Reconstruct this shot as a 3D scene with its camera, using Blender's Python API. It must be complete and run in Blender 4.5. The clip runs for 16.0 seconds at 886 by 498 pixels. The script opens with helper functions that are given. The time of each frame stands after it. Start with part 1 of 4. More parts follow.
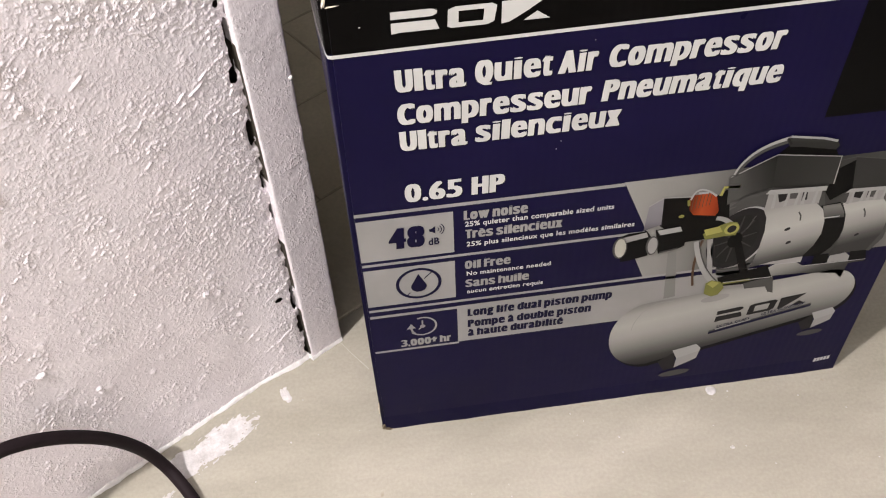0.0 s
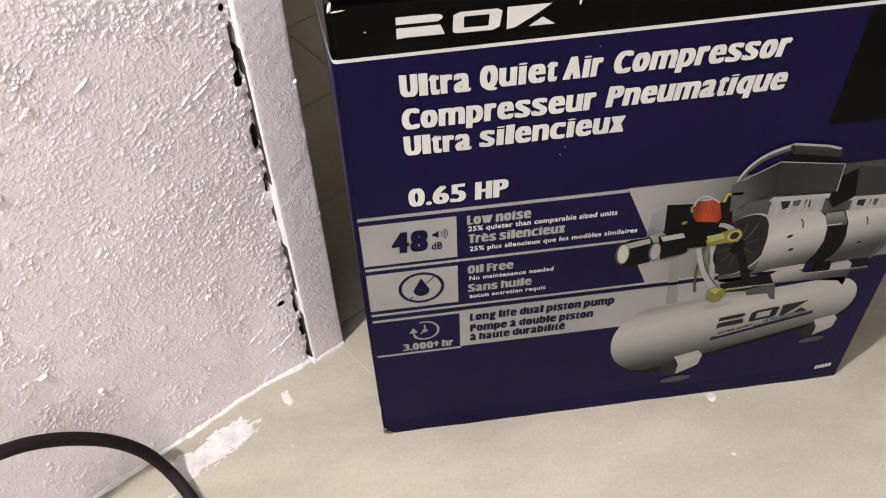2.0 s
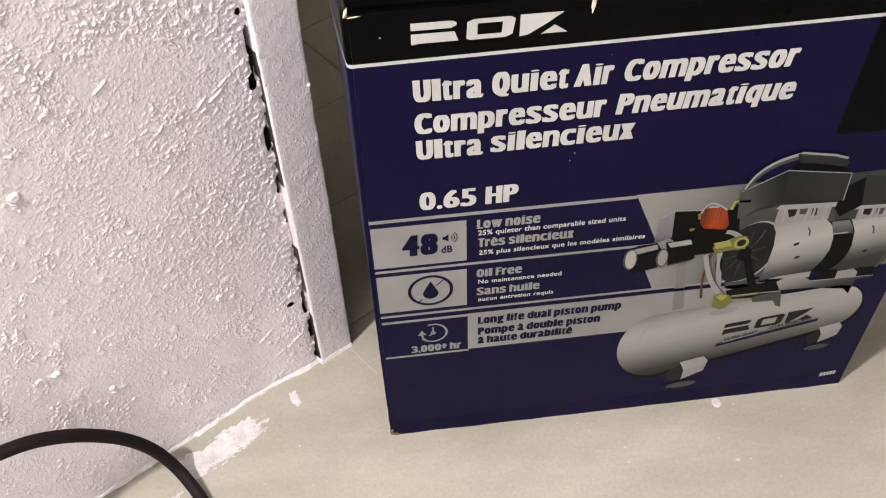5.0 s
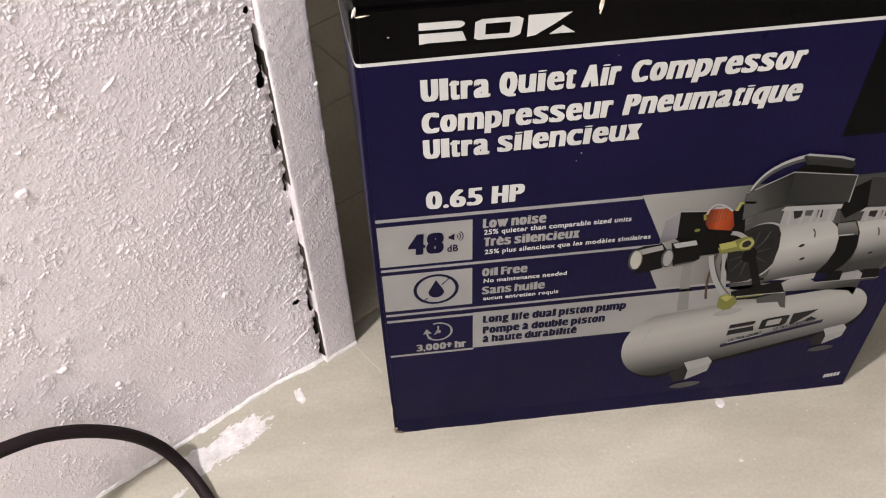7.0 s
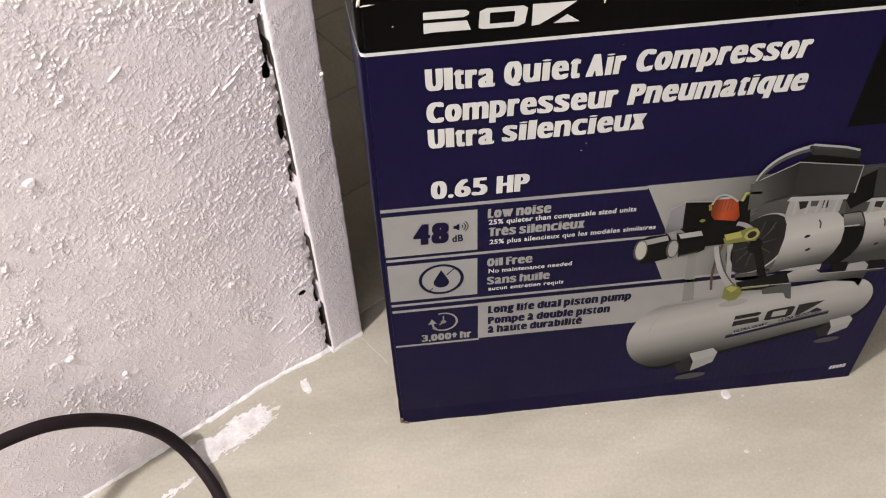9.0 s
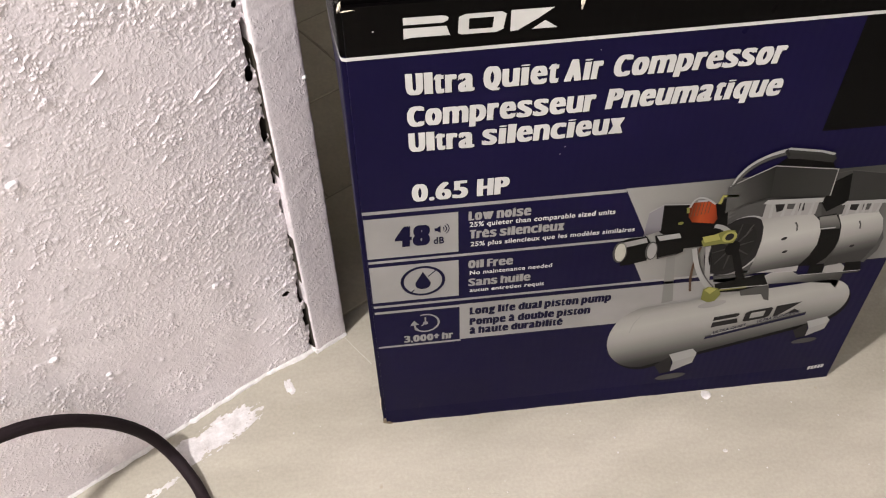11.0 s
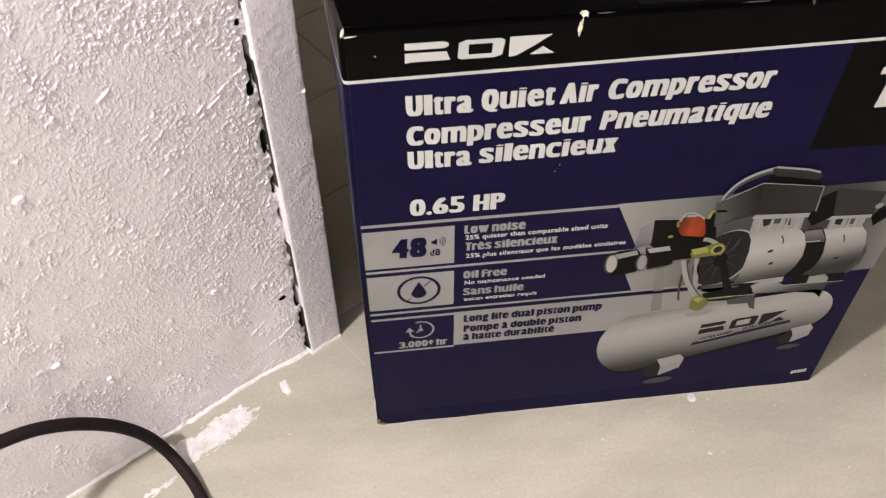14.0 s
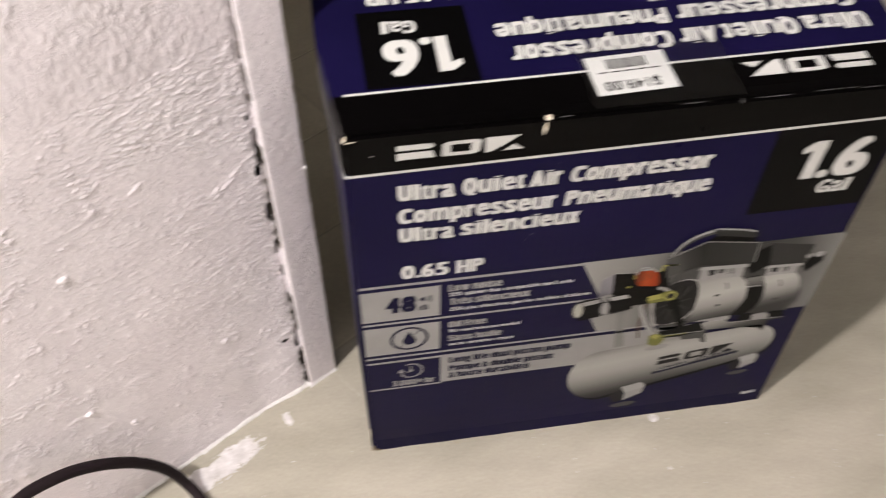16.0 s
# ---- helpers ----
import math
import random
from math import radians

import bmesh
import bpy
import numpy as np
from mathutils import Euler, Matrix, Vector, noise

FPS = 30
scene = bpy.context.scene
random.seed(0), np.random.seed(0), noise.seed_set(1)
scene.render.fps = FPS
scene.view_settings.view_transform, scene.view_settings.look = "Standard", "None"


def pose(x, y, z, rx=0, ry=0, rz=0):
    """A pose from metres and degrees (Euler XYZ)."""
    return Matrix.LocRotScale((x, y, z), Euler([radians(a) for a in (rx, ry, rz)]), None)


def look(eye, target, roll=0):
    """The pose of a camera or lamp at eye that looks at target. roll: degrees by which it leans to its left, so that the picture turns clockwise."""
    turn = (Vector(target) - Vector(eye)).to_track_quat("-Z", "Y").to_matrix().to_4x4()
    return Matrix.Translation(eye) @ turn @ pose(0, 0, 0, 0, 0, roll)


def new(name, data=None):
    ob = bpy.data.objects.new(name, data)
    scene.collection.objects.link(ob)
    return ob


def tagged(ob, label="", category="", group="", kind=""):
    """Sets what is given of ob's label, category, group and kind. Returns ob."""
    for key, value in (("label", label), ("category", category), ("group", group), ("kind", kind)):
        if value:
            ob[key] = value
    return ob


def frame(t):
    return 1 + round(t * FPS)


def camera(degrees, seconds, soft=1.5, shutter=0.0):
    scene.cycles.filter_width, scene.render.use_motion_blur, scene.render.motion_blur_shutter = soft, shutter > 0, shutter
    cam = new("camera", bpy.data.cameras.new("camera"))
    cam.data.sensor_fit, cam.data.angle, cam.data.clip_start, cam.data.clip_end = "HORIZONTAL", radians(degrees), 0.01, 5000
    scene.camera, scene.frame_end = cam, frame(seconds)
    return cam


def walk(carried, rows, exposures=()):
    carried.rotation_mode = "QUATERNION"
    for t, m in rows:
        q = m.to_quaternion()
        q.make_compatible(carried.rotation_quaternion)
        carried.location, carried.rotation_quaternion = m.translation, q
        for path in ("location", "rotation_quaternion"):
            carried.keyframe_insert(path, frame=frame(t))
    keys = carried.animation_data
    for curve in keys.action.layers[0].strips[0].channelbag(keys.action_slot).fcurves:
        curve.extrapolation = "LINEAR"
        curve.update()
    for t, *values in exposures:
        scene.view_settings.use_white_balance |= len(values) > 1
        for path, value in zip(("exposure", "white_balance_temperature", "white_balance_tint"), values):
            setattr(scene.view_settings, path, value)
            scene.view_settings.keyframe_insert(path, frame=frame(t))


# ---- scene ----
cam = camera(49.5, 16.0, soft=1.1, shutter=1.0)
PATH = [
    (0, (0.003, -0.479, 0.824), (0.163, 0.809, -0.698), -1.6),
    (0.5, (0.004, -0.479, 0.824), (0.161, 0.811, -0.696), -1.7),
    (1, (0.003, -0.479, 0.828), (0.162, 0.81, -0.693), -1.1),
    (1.5, (0.004, -0.478, 0.828), (0.163, 0.813, -0.691), -1.4),
    (2, (0.001, -0.479, 0.825), (0.161, 0.815, -0.691), -1.2),
    (2.5, (-0.001, -0.481, 0.826), (0.162, 0.815, -0.688), -0.7),
    (3, (-0.001, -0.484, 0.829), (0.157, 0.811, -0.688), -1.9),
    (3.5, (-0.013, -0.478, 0.832), (0.166, 0.817, -0.682), 0.6),
    (4, (-0.007, -0.481, 0.831), (0.161, 0.819, -0.679), -0.1),
    (6.5, (-0.003, -0.485, 0.832), (0.141, 0.817, -0.679), -0.8),
    (7, (-0.006, -0.485, 0.833), (0.139, 0.815, -0.68), -0.6),
    (7.5, (-0.006, -0.487, 0.832), (0.135, 0.812, -0.682), -0.8),
    (8, (-0.004, -0.489, 0.831), (0.129, 0.808, -0.685), -1.0),
    (8.5, (-0.004, -0.489, 0.831), (0.126, 0.805, -0.687), -1.3),
    (9, (-0.004, -0.489, 0.832), (0.123, 0.804, -0.688), -1.1),
    (11.5, (0.002, -0.494, 0.84), (0.158, 0.796, -0.68), -0.2),
    (12, (0.002, -0.494, 0.841), (0.163, 0.797, -0.678), -0.2),
    (12.5, (0.002, -0.494, 0.842), (0.168, 0.8, -0.675), 0.2),
    (13, (0.003, -0.492, 0.844), (0.173, 0.802, -0.671), 0.6),
    (13.5, (-0.003, -0.496, 0.86), (0.178, 0.787, -0.663), 1.7),
    (14, (-0.006, -0.485, 0.869), (0.17, 0.771, -0.678), 1.2),
    (14.5, (-0.022, -0.466, 0.891), (0.154, 0.754, -0.684), 0.7),
    (15, (-0.033, -0.466, 0.917), (0.141, 0.736, -0.672), 0.5),
    (15.5, (-0.042, -0.485, 0.962), (0.125, 0.736, -0.614), 0.7),
    (16, (-0.02, -0.503, 0.992), (0.205, 0.724, -0.571), 1.8),
]
walk(cam, [(t, look(eye, target, roll)) for t, eye, target, roll in PATH], [(0, 0.07, 6470, 10), (9, 0.02, 6480, 10), (12, 0.04, 6540, 10), (14, 0.04, 6560, 10), (16, -0.05, 6660, 10)])

# ---- light: a bare hanging bulb beside the partition, an added wide fill further back ----
world = bpy.data.worlds.new("world")
world.use_nodes = True
world.node_tree.nodes["Background"].inputs[0].default_value = (0.9, 0.85, 0.75, 1)
world.node_tree.nodes["Background"].inputs[1].default_value = 0.02
scene.world = world
scene.view_settings.exposure = 0.0


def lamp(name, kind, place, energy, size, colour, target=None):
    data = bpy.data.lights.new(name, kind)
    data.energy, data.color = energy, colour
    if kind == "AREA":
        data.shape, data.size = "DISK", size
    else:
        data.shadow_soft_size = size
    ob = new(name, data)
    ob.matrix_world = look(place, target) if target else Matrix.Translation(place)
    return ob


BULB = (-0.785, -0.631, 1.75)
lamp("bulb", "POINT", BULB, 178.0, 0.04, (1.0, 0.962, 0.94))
# Added soft fill with no known fixture; lifts the wall and the shaded floor.
lamp("fill_lamp", "AREA", (1.5, -2.4, 2.3), 19.0, 0.9, (1.0, 0.975, 0.94), (0, 0, 0.2))

# ---- materials ----


def nodes_of(name):
    mat = bpy.data.materials.new(name)
    mat.use_nodes = True
    tree = mat.node_tree
    return mat, tree, tree.nodes["Principled BSDF"]


def node(tree, kind, values=(), **settings):
    made = tree.nodes.new(kind)
    for key, value in settings.items():
        setattr(made, key, value)
    for key, value in values:
        made.inputs[key].default_value = value
    return made


def noise_node(tree, coords, scale, detail=4.0, rough=0.55, stretch=None, turn=0.0):
    made = node(tree, "ShaderNodeTexNoise", (("Scale", scale), ("Detail", detail), ("Roughness", rough)))
    source = coords.outputs["Object"]
    if stretch:
        mapping = node(tree, "ShaderNodeMapping", (("Scale", stretch), ("Rotation", (0, 0, turn))))
        tree.links.new(source, mapping.inputs["Vector"])
        source = mapping.outputs["Vector"]
    tree.links.new(source, made.inputs["Vector"])
    return made


def ramp(tree, factor, stops):
    made = tree.nodes.new("ShaderNodeValToRGB")
    while len(made.color_ramp.elements) < len(stops):
        made.color_ramp.elements.new(0.5)
    for element, (place, colour) in zip(made.color_ramp.elements, stops):
        element.position, element.color = place, (*colour, 1)
    tree.links.new(factor, made.inputs["Fac"])
    return made


def mixed(tree, factor, a, b, mode="MIX"):
    made = tree.nodes.new("ShaderNodeMix")
    made.data_type, made.blend_type = "RGBA", mode
    for socket, value in ((made.inputs[0], factor), (made.inputs[6], a), (made.inputs[7], b)):
        if hasattr(value, "links"):
            tree.links.new(value, socket)
        elif isinstance(value, float):
            socket.default_value = value
        else:
            socket.default_value = (*value, 1)
    return made.outputs[2]


def bumped(tree, shader, layers):
    last = None
    for height, strength, distance in layers:
        made = node(tree, "ShaderNodeBump", (("Strength", strength), ("Distance", distance)))
        tree.links.new(height, made.inputs["Height"])
        if last:
            tree.links.new(last, made.inputs["Normal"])
        last = made.outputs["Normal"]
    tree.links.new(last, shader.inputs["Normal"])


def surface(name, a, b, scale, rough=(0.4, 0.6), fine=300.0, bump=0.2, depth=0.0006, spots=None, stretch=None, turn=0.0, crisp=None, brush=None):
    """Two tones mixed by broad noise, fine grain over it, uneven gloss and relief."""
    mat, tree, shader = nodes_of(name)
    coords = tree.nodes.new("ShaderNodeTexCoord")
    broad = noise_node(tree, coords, scale, 5.0, 0.6, stretch, turn)
    grain = noise_node(tree, coords, fine, 3.0)
    tone = ramp(tree, broad.outputs["Fac"], ((0.32, a), (0.68, b)))
    light = ramp(tree, grain.outputs["Fac"], ((0.3, (0.86, 0.86, 0.86)), (0.7, (1.0, 1.0, 1.0))))
    colour = mixed(tree, 1.0, tone.outputs[0], light.outputs[0], "MULTIPLY")
    if spots:
        dots = noise_node(tree, coords, spots[0], 2.0)
        where = ramp(tree, dots.outputs["Fac"], ((spots[1], (0, 0, 0)), (spots[1] + 0.05, (1, 1, 1))))
        colour = mixed(tree, where.outputs[0], colour, spots[2])
    tree.links.new(colour, shader.inputs["Base Color"])
    gloss = ramp(tree, broad.outputs["Fac"], ((0.3, (rough[0],) * 3), (0.7, (rough[1],) * 3)))
    tree.links.new(gloss.outputs[0], shader.inputs["Roughness"])
    layers = [(broad.outputs["Fac"], bump * 0.5, depth * 4), (grain.outputs["Fac"], bump, depth)]
    if crisp:
        flakes = noise_node(tree, coords, crisp[0], 2.0, 0.5)
        raised = ramp(tree, flakes.outputs["Fac"], ((0.50, (0, 0, 0)), (0.68, (1, 1, 1))))
        where = noise_node(tree, coords, crisp[1], 3.0)
        here = ramp(tree, where.outputs["Fac"], ((0.42, (0.15, 0.15, 0.15)), (0.62, (1, 1, 1))))
        layers.append((mixed(tree, 1.0, raised.outputs[0], here.outputs[0], "MULTIPLY"), crisp[2], crisp[3]))
    if brush:
        strokes = noise_node(tree, coords, brush[0], 3.0, 0.6, (1.0, 1.0, 0.14), 0.0)
        layers.append((strokes.outputs["Fac"], brush[1], brush[2]))
    bumped(tree, shader, layers)
    return mat


def ink(name, colour, rough=0.34, metal=0.0):
    """Printing ink on coated board: faint mottling and board ripple."""
    colour = tuple(0.70 * c for c in colour)
    mat, tree, shader = nodes_of(name)
    coords = tree.nodes.new("ShaderNodeTexCoord")
    broad = noise_node(tree, coords, 9.0, 4.0)
    lo, hi = tuple(0.86 * c for c in colour), tuple(min(1.0, 1.08 * c) for c in colour)
    tone = ramp(tree, broad.outputs["Fac"], ((0.3, lo), (0.7, hi)))
    tree.links.new(tone.outputs[0], shader.inputs["Base Color"])
    shader.inputs["Roughness"].default_value, shader.inputs["Metallic"].default_value = rough, metal
    shader.inputs["Specular IOR Level"].default_value = 0.06
    ripple = noise_node(tree, coords, 60.0, 2.0, stretch=(1.0, 1.0, 0.15))
    bumped(tree, shader, ((ripple.outputs["Fac"], 0.05, 0.001),))
    return mat


def ink_fade(name, start, end, stops, rough=0.34):
    """Ink that fades along a line on the panel, from one point (x, z) to another."""
    mat, tree, shader = nodes_of(name)
    coords = tree.nodes.new("ShaderNodeTexCoord")
    way = Vector((end[0] - start[0], 0, end[1] - start[1]))
    dot = node(tree, "ShaderNodeVectorMath", operation="DOT_PRODUCT")
    dot.inputs[1].default_value = way / way.length_squared
    tree.links.new(coords.outputs["Object"], dot.inputs[0])
    shift = node(tree, "ShaderNodeMath", operation="SUBTRACT")
    shift.inputs[1].default_value = (start[0] * way.x + start[1] * way.z) / way.length_squared
    tree.links.new(dot.outputs["Value"], shift.inputs[0])
    tone = ramp(tree, shift.outputs[0], [(place, tuple(0.70 * c for c in colour)) for place, colour in stops])
    tree.links.new(tone.outputs[0], shader.inputs["Base Color"])
    shader.inputs["Roughness"].default_value = rough
    shader.inputs["Specular IOR Level"].default_value = 0.06
    return mat


WALL_PAINT = surface("wall_paint", (0.83, 0.765, 0.812), (0.88, 0.82, 0.862), 14.0, (0.18, 0.32), 520.0, 0.30, 0.0003, crisp=(400.0, 60.0, 0.50, 0.0006))
BOARD_PAINT = surface("board_paint", (0.84, 0.775, 0.82), (0.88, 0.82, 0.86), 18.0, (0.26, 0.42), 330.0, 0.35, 0.0005, None, (1, 1, 0.35), crisp=(360.0, 60.0, 0.85, 0.0006), brush=(420.0, 0.28, 0.0007))
CAULK = surface("caulk", (0.70, 0.67, 0.67), (0.84, 0.81, 0.81), 40.0, (0.35, 0.5), 300.0, 0.3, 0.0006)
CONCRETE = surface("concrete", (0.31, 0.284, 0.233), (0.42, 0.384, 0.324), 6.0, (0.42, 0.62), 300.0, 0.14, 0.0005, (60.0, 0.74, (0.30, 0.26, 0.2)), (1.0, 2.6, 1.0), 0.5, crisp=(150.0, 7.0, 0.09, 0.0006))
TILE = surface("floor_tile", (0.50, 0.44, 0.335), (0.61, 0.55, 0.435), 9.0, (0.35, 0.55), 200.0, 0.12, 0.0005)
GROUT = surface("grout", (0.34, 0.30, 0.23), (0.44, 0.39, 0.30), 60.0, (0.7, 0.9), 400.0, 0.4, 0.0006)
ROOM_PAINT = surface("room_paint", (0.46, 0.45, 0.43), (0.54, 0.53, 0.51), 2.0, (0.6, 0.8), 120.0, 0.15, 0.001)
CORE = surface("torn_board", (0.62, 0.52, 0.38), (0.80, 0.74, 0.64), 160.0, (0.7, 0.9), 600.0, 0.6, 0.0008)
SCUFF = surface("scuffed_print", (0.030, 0.029, 0.030), (0.085, 0.082, 0.082), 160.0, (0.4, 0.6), 600.0)
DARK_CORE = surface("frayed_board", (0.10, 0.075, 0.05), (0.22, 0.17, 0.11), 200.0, (0.8, 0.95), 700.0, 0.6, 0.0008)
RUBBER = surface("hose_rubber", (0.0125, 0.0075, 0.0095), (0.018, 0.0115, 0.0135), 30.0, (0.6, 0.75), 500.0, 0.15, 0.0004)
RUBBER.node_tree.nodes["Principled BSDF"].inputs["Specular IOR Level"].default_value = 0.12
JOINT = surface("floor_joint", (0.44, 0.405, 0.35), (0.54, 0.50, 0.45), 60.0)
# Raw stud taken near black: the deep shade of the gap is in its colour.
SHADED_STUD = surface("shaded_stud", (0.03, 0.024, 0.018), (0.055, 0.043, 0.03), 20.0, (0.8, 0.95), 300.0, 0.3, 0.001)
SPLATTER = surface("paint_splatter", (0.46, 0.43, 0.43), (0.66, 0.625, 0.635), 90.0, (0.4, 0.6), 500.0, 0.35, 0.0006)

INK_WHITE = ink("ink_white", (0.74, 0.73, 0.712))
INK_GREY = ink("ink_grey", (0.37, 0.358, 0.352))
INK_NAVY = ink("ink_navy", (0.0064, 0.0046, 0.032))
INK_BLACK = ink("ink_black", (0.0020, 0.0018, 0.0020))
INK_CHARCOAL = ink("ink_charcoal", (0.020, 0.018, 0.019))
INK_DIM = ink("ink_dim", (0.045, 0.043, 0.042))
INK_STEEL = ink("ink_steel", (0.085, 0.082, 0.08))
INK_PALE = ink("ink_pale", (0.42, 0.415, 0.405))
INK_RED = ink("ink_red", (0.34, 0.048, 0.014))
INK_BRASS = ink("ink_brass", (0.22, 0.22, 0.06))
INK_COPPER = ink("ink_copper", (0.11, 0.065, 0.040))
LABEL_PAPER = ink("label_paper", (0.86, 0.86, 0.85), 0.5)
def greys(*pairs):
    return tuple((place, (tone, 0.975 * tone, 0.925 * tone)) for place, tone in pairs)


BAND = ink_fade("ink_grey_band", (0.20, 0.25), (0.46, 0.25), greys((0.0, 0.38), (0.22, 0.27), (0.40, 0.085), (0.55, 0.04), (0.8, 0.08), (1.0, 0.26)))
TANK_INK = ink_fade("ink_tank", (0.3215, 0.1660), (0.3385, 0.0735), greys((0.0, 0.27), (0.12, 0.40), (0.28, 0.46), (0.45, 0.40), (0.60, 0.29), (0.76, 0.15), (0.90, 0.055), (1.0, 0.03)))
MOTOR_INK = ink_fade("ink_motor", (0.345, 0.270), (0.362, 0.192), greys((0.0, 0.30), (0.18, 0.44), (0.45, 0.52), (0.70, 0.34), (0.88, 0.12), (1.0, 0.05)))
PLATE_INK = ink_fade("ink_plate", (0.36, 0.196), (0.37, 0.160), greys((0.0, 0.46), (0.35, 0.34), (0.8, 0.09), (1.0, 0.05)))
GRIP_INK = ink_fade("ink_grip", (0.341, 0.3405), (0.339, 0.3295), greys((0.0, 0.34), (0.3, 0.16), (0.6, 0.05), (1.0, 0.03)))
FACET_INK = ink_fade("ink_hood_facet", (0.292, 0.290), (0.322, 0.300), greys((0.0, 0.09), (0.35, 0.05), (1.0, 0.014)))
POST_INK = ink_fade("ink_post", (0.226, 0.19), (0.236, 0.19), greys((0.0, 0.30), (0.5, 0.40), (1.0, 0.24)))
STRAP_INK = ink_fade("ink_strap", (0.385, 0.262), (0.385, 0.235), greys((0.0, 0.03), (0.35, 0.22), (0.7, 0.12), (1.0, 0.04)))
SIDE_INK = ink_fade("ink_switch_side", (0.235, 0.285), (0.228, 0.245), ((0.0, (0.30, 0.285, 0.31)), (0.6, (0.24, 0.225, 0.25)), (1.0, (0.07, 0.066, 0.07))))
VALVE_INK = ink_fade("ink_valve", (0.258, 0.28), (0.284, 0.28), ((0.0, (0.16, 0.022, 0.006)), (0.35, (0.42, 0.075, 0.02)), (0.7, (0.34, 0.05, 0.014)), (1.0, (0.14, 0.02, 0.006))))
INK_YELLOW = ink("ink_yellow", (0.42, 0.40, 0.12))
INK_CREAM = ink("ink_cream", (0.52, 0.51, 0.44))
FAN_INK = ink("ink_fan", (0.016, 0.015, 0.015))
HOOD_INK = ink_fade("ink_hood", (0.30, 0.30), (0.37, 0.30), greys((0.0, 0.022), (0.5, 0.030), (1.0, 0.040)))

BOX_W, BOX_D, BOX_H, BAND_Z, TOP_Y = 0.460, 0.262, 0.494, 0.4519, 0.0445


def carton_material():
    """Navy print with a black band round the top; the band folds over onto the lid. Ripples of the fluting show through."""
    mat, tree, shader = nodes_of("carton_print")
    coords = tree.nodes.new("ShaderNodeTexCoord")
    split = tree.nodes.new("ShaderNodeSeparateXYZ")
    tree.links.new(coords.outputs["Object"], split.inputs[0])

    def calc(operation, a, b):
        made = node(tree, "ShaderNodeMath", operation=operation)
        for socket, value in zip(made.inputs, (a, b)):
            if hasattr(value, "links"):
                tree.links.new(value, socket)
            else:
                socket.default_value = value
        return made.outputs[0]

    x, y, z = split.outputs
    high = calc("GREATER_THAN", calc("SUBTRACT", z, calc("MULTIPLY", x, 0.0147)), BAND_Z)
    near = calc("LESS_THAN", calc("SUBTRACT", y, calc("MULTIPLY", x, 0.0142)), TOP_Y)
    low = calc("LESS_THAN", z, BOX_H - 0.004)
    black = calc("MULTIPLY", high, calc("MAXIMUM", near, low))
    broad = noise_node(tree, coords, 7.0, 5.0)
    navy = ramp(tree, broad.outputs["Fac"], ((0.3, (0.0043, 0.0031, 0.0215)), (0.7, (0.0060, 0.0043, 0.0295))))
    scuff = noise_node(tree, coords, 45.0, 8.0, 0.7, (1.0, 1.0, 0.25))
    worn = ramp(tree, scuff.outputs["Fac"], ((0.66, (0, 0, 0)), (0.84, (0.22, 0.22, 0.22))))
    colour = mixed(tree, black, navy.outputs[0], (0.0010, 0.0008, 0.0009))
    colour = mixed(tree, worn.outputs[0], colour, (0.12, 0.115, 0.12))
    tree.links.new(colour, shader.inputs["Base Color"])
    gloss = ramp(tree, broad.outputs["Fac"], ((0.3, (0.26,) * 3), (0.7, (0.40,) * 3)))
    shader.inputs["Specular IOR Level"].default_value = 0.06
    tree.links.new(gloss.outputs[0], shader.inputs["Roughness"])
    flute = node(tree, "ShaderNodeTexWave", (("Scale", 46.0), ("Distortion", 1.2), ("Detail", 2.0)), bands_direction="X")
    tree.links.new(coords.outputs["Object"], flute.inputs["Vector"])
    dents = noise_node(tree, coords, 16.0, 3.0)
    bumped(tree, shader, ((flute.outputs["Fac"], 0.07, 0.0005), (dents.outputs["Fac"], 0.12, 0.004)))
    return mat


CARTON = carton_material()


def clear_film():
    """Clear tape: see-through, with a creased shine."""
    mat, tree, shader = nodes_of("packing_tape")
    coords = tree.nodes.new("ShaderNodeTexCoord")
    creases = noise_node(tree, coords, 55.0, 6.0, 0.7, (1.0, 0.35, 0.4))
    bump = node(tree, "ShaderNodeBump", (("Strength", 0.8), ("Distance", 0.004)))
    tree.links.new(creases.outputs["Fac"], bump.inputs["Height"])
    shine = node(tree, "ShaderNodeBsdfGlossy", (("Roughness", 0.16),))
    tree.links.new(bump.outputs["Normal"], shine.inputs["Normal"])
    clear = node(tree, "ShaderNodeBsdfTransparent")
    both = node(tree, "ShaderNodeMixShader", (("Fac", 0.11),))
    tree.links.new(clear.outputs[0], both.inputs[1])
    tree.links.new(shine.outputs[0], both.inputs[2])
    tree.links.new(both.outputs[0], tree.nodes["Material Output"].inputs["Surface"])
    tree.nodes.remove(shader)
    return mat


TAPE = clear_film()

# ---- helpers of this scene ----
ANGLE = radians(32.5)
ALONG = Vector((math.cos(ANGLE), math.sin(ANGLE), 0))
INTO = Vector((-math.sin(ANGLE), math.cos(ANGLE), 0))
rng = np.random.default_rng(7)


def at_wall(u, v, z):
    """A place from metres along the partition, behind its base line, and up."""
    return ALONG * u + INTO * v + Vector((0, 0, z))


def mesh_from(name, verts, faces, material, smooth=True):
    data = bpy.data.meshes.new(name)
    data.from_pydata(verts, [], faces if isinstance(faces, list) else faces.tolist())
    data.update()
    if smooth:
        data.polygons.foreach_set("use_smooth", [True] * len(data.polygons))
    if material:
        data.materials.append(material)
    return data


def part(name, data, parent, label=""):
    ob = new(name, data)
    ob.parent = parent
    return tagged(ob, label)


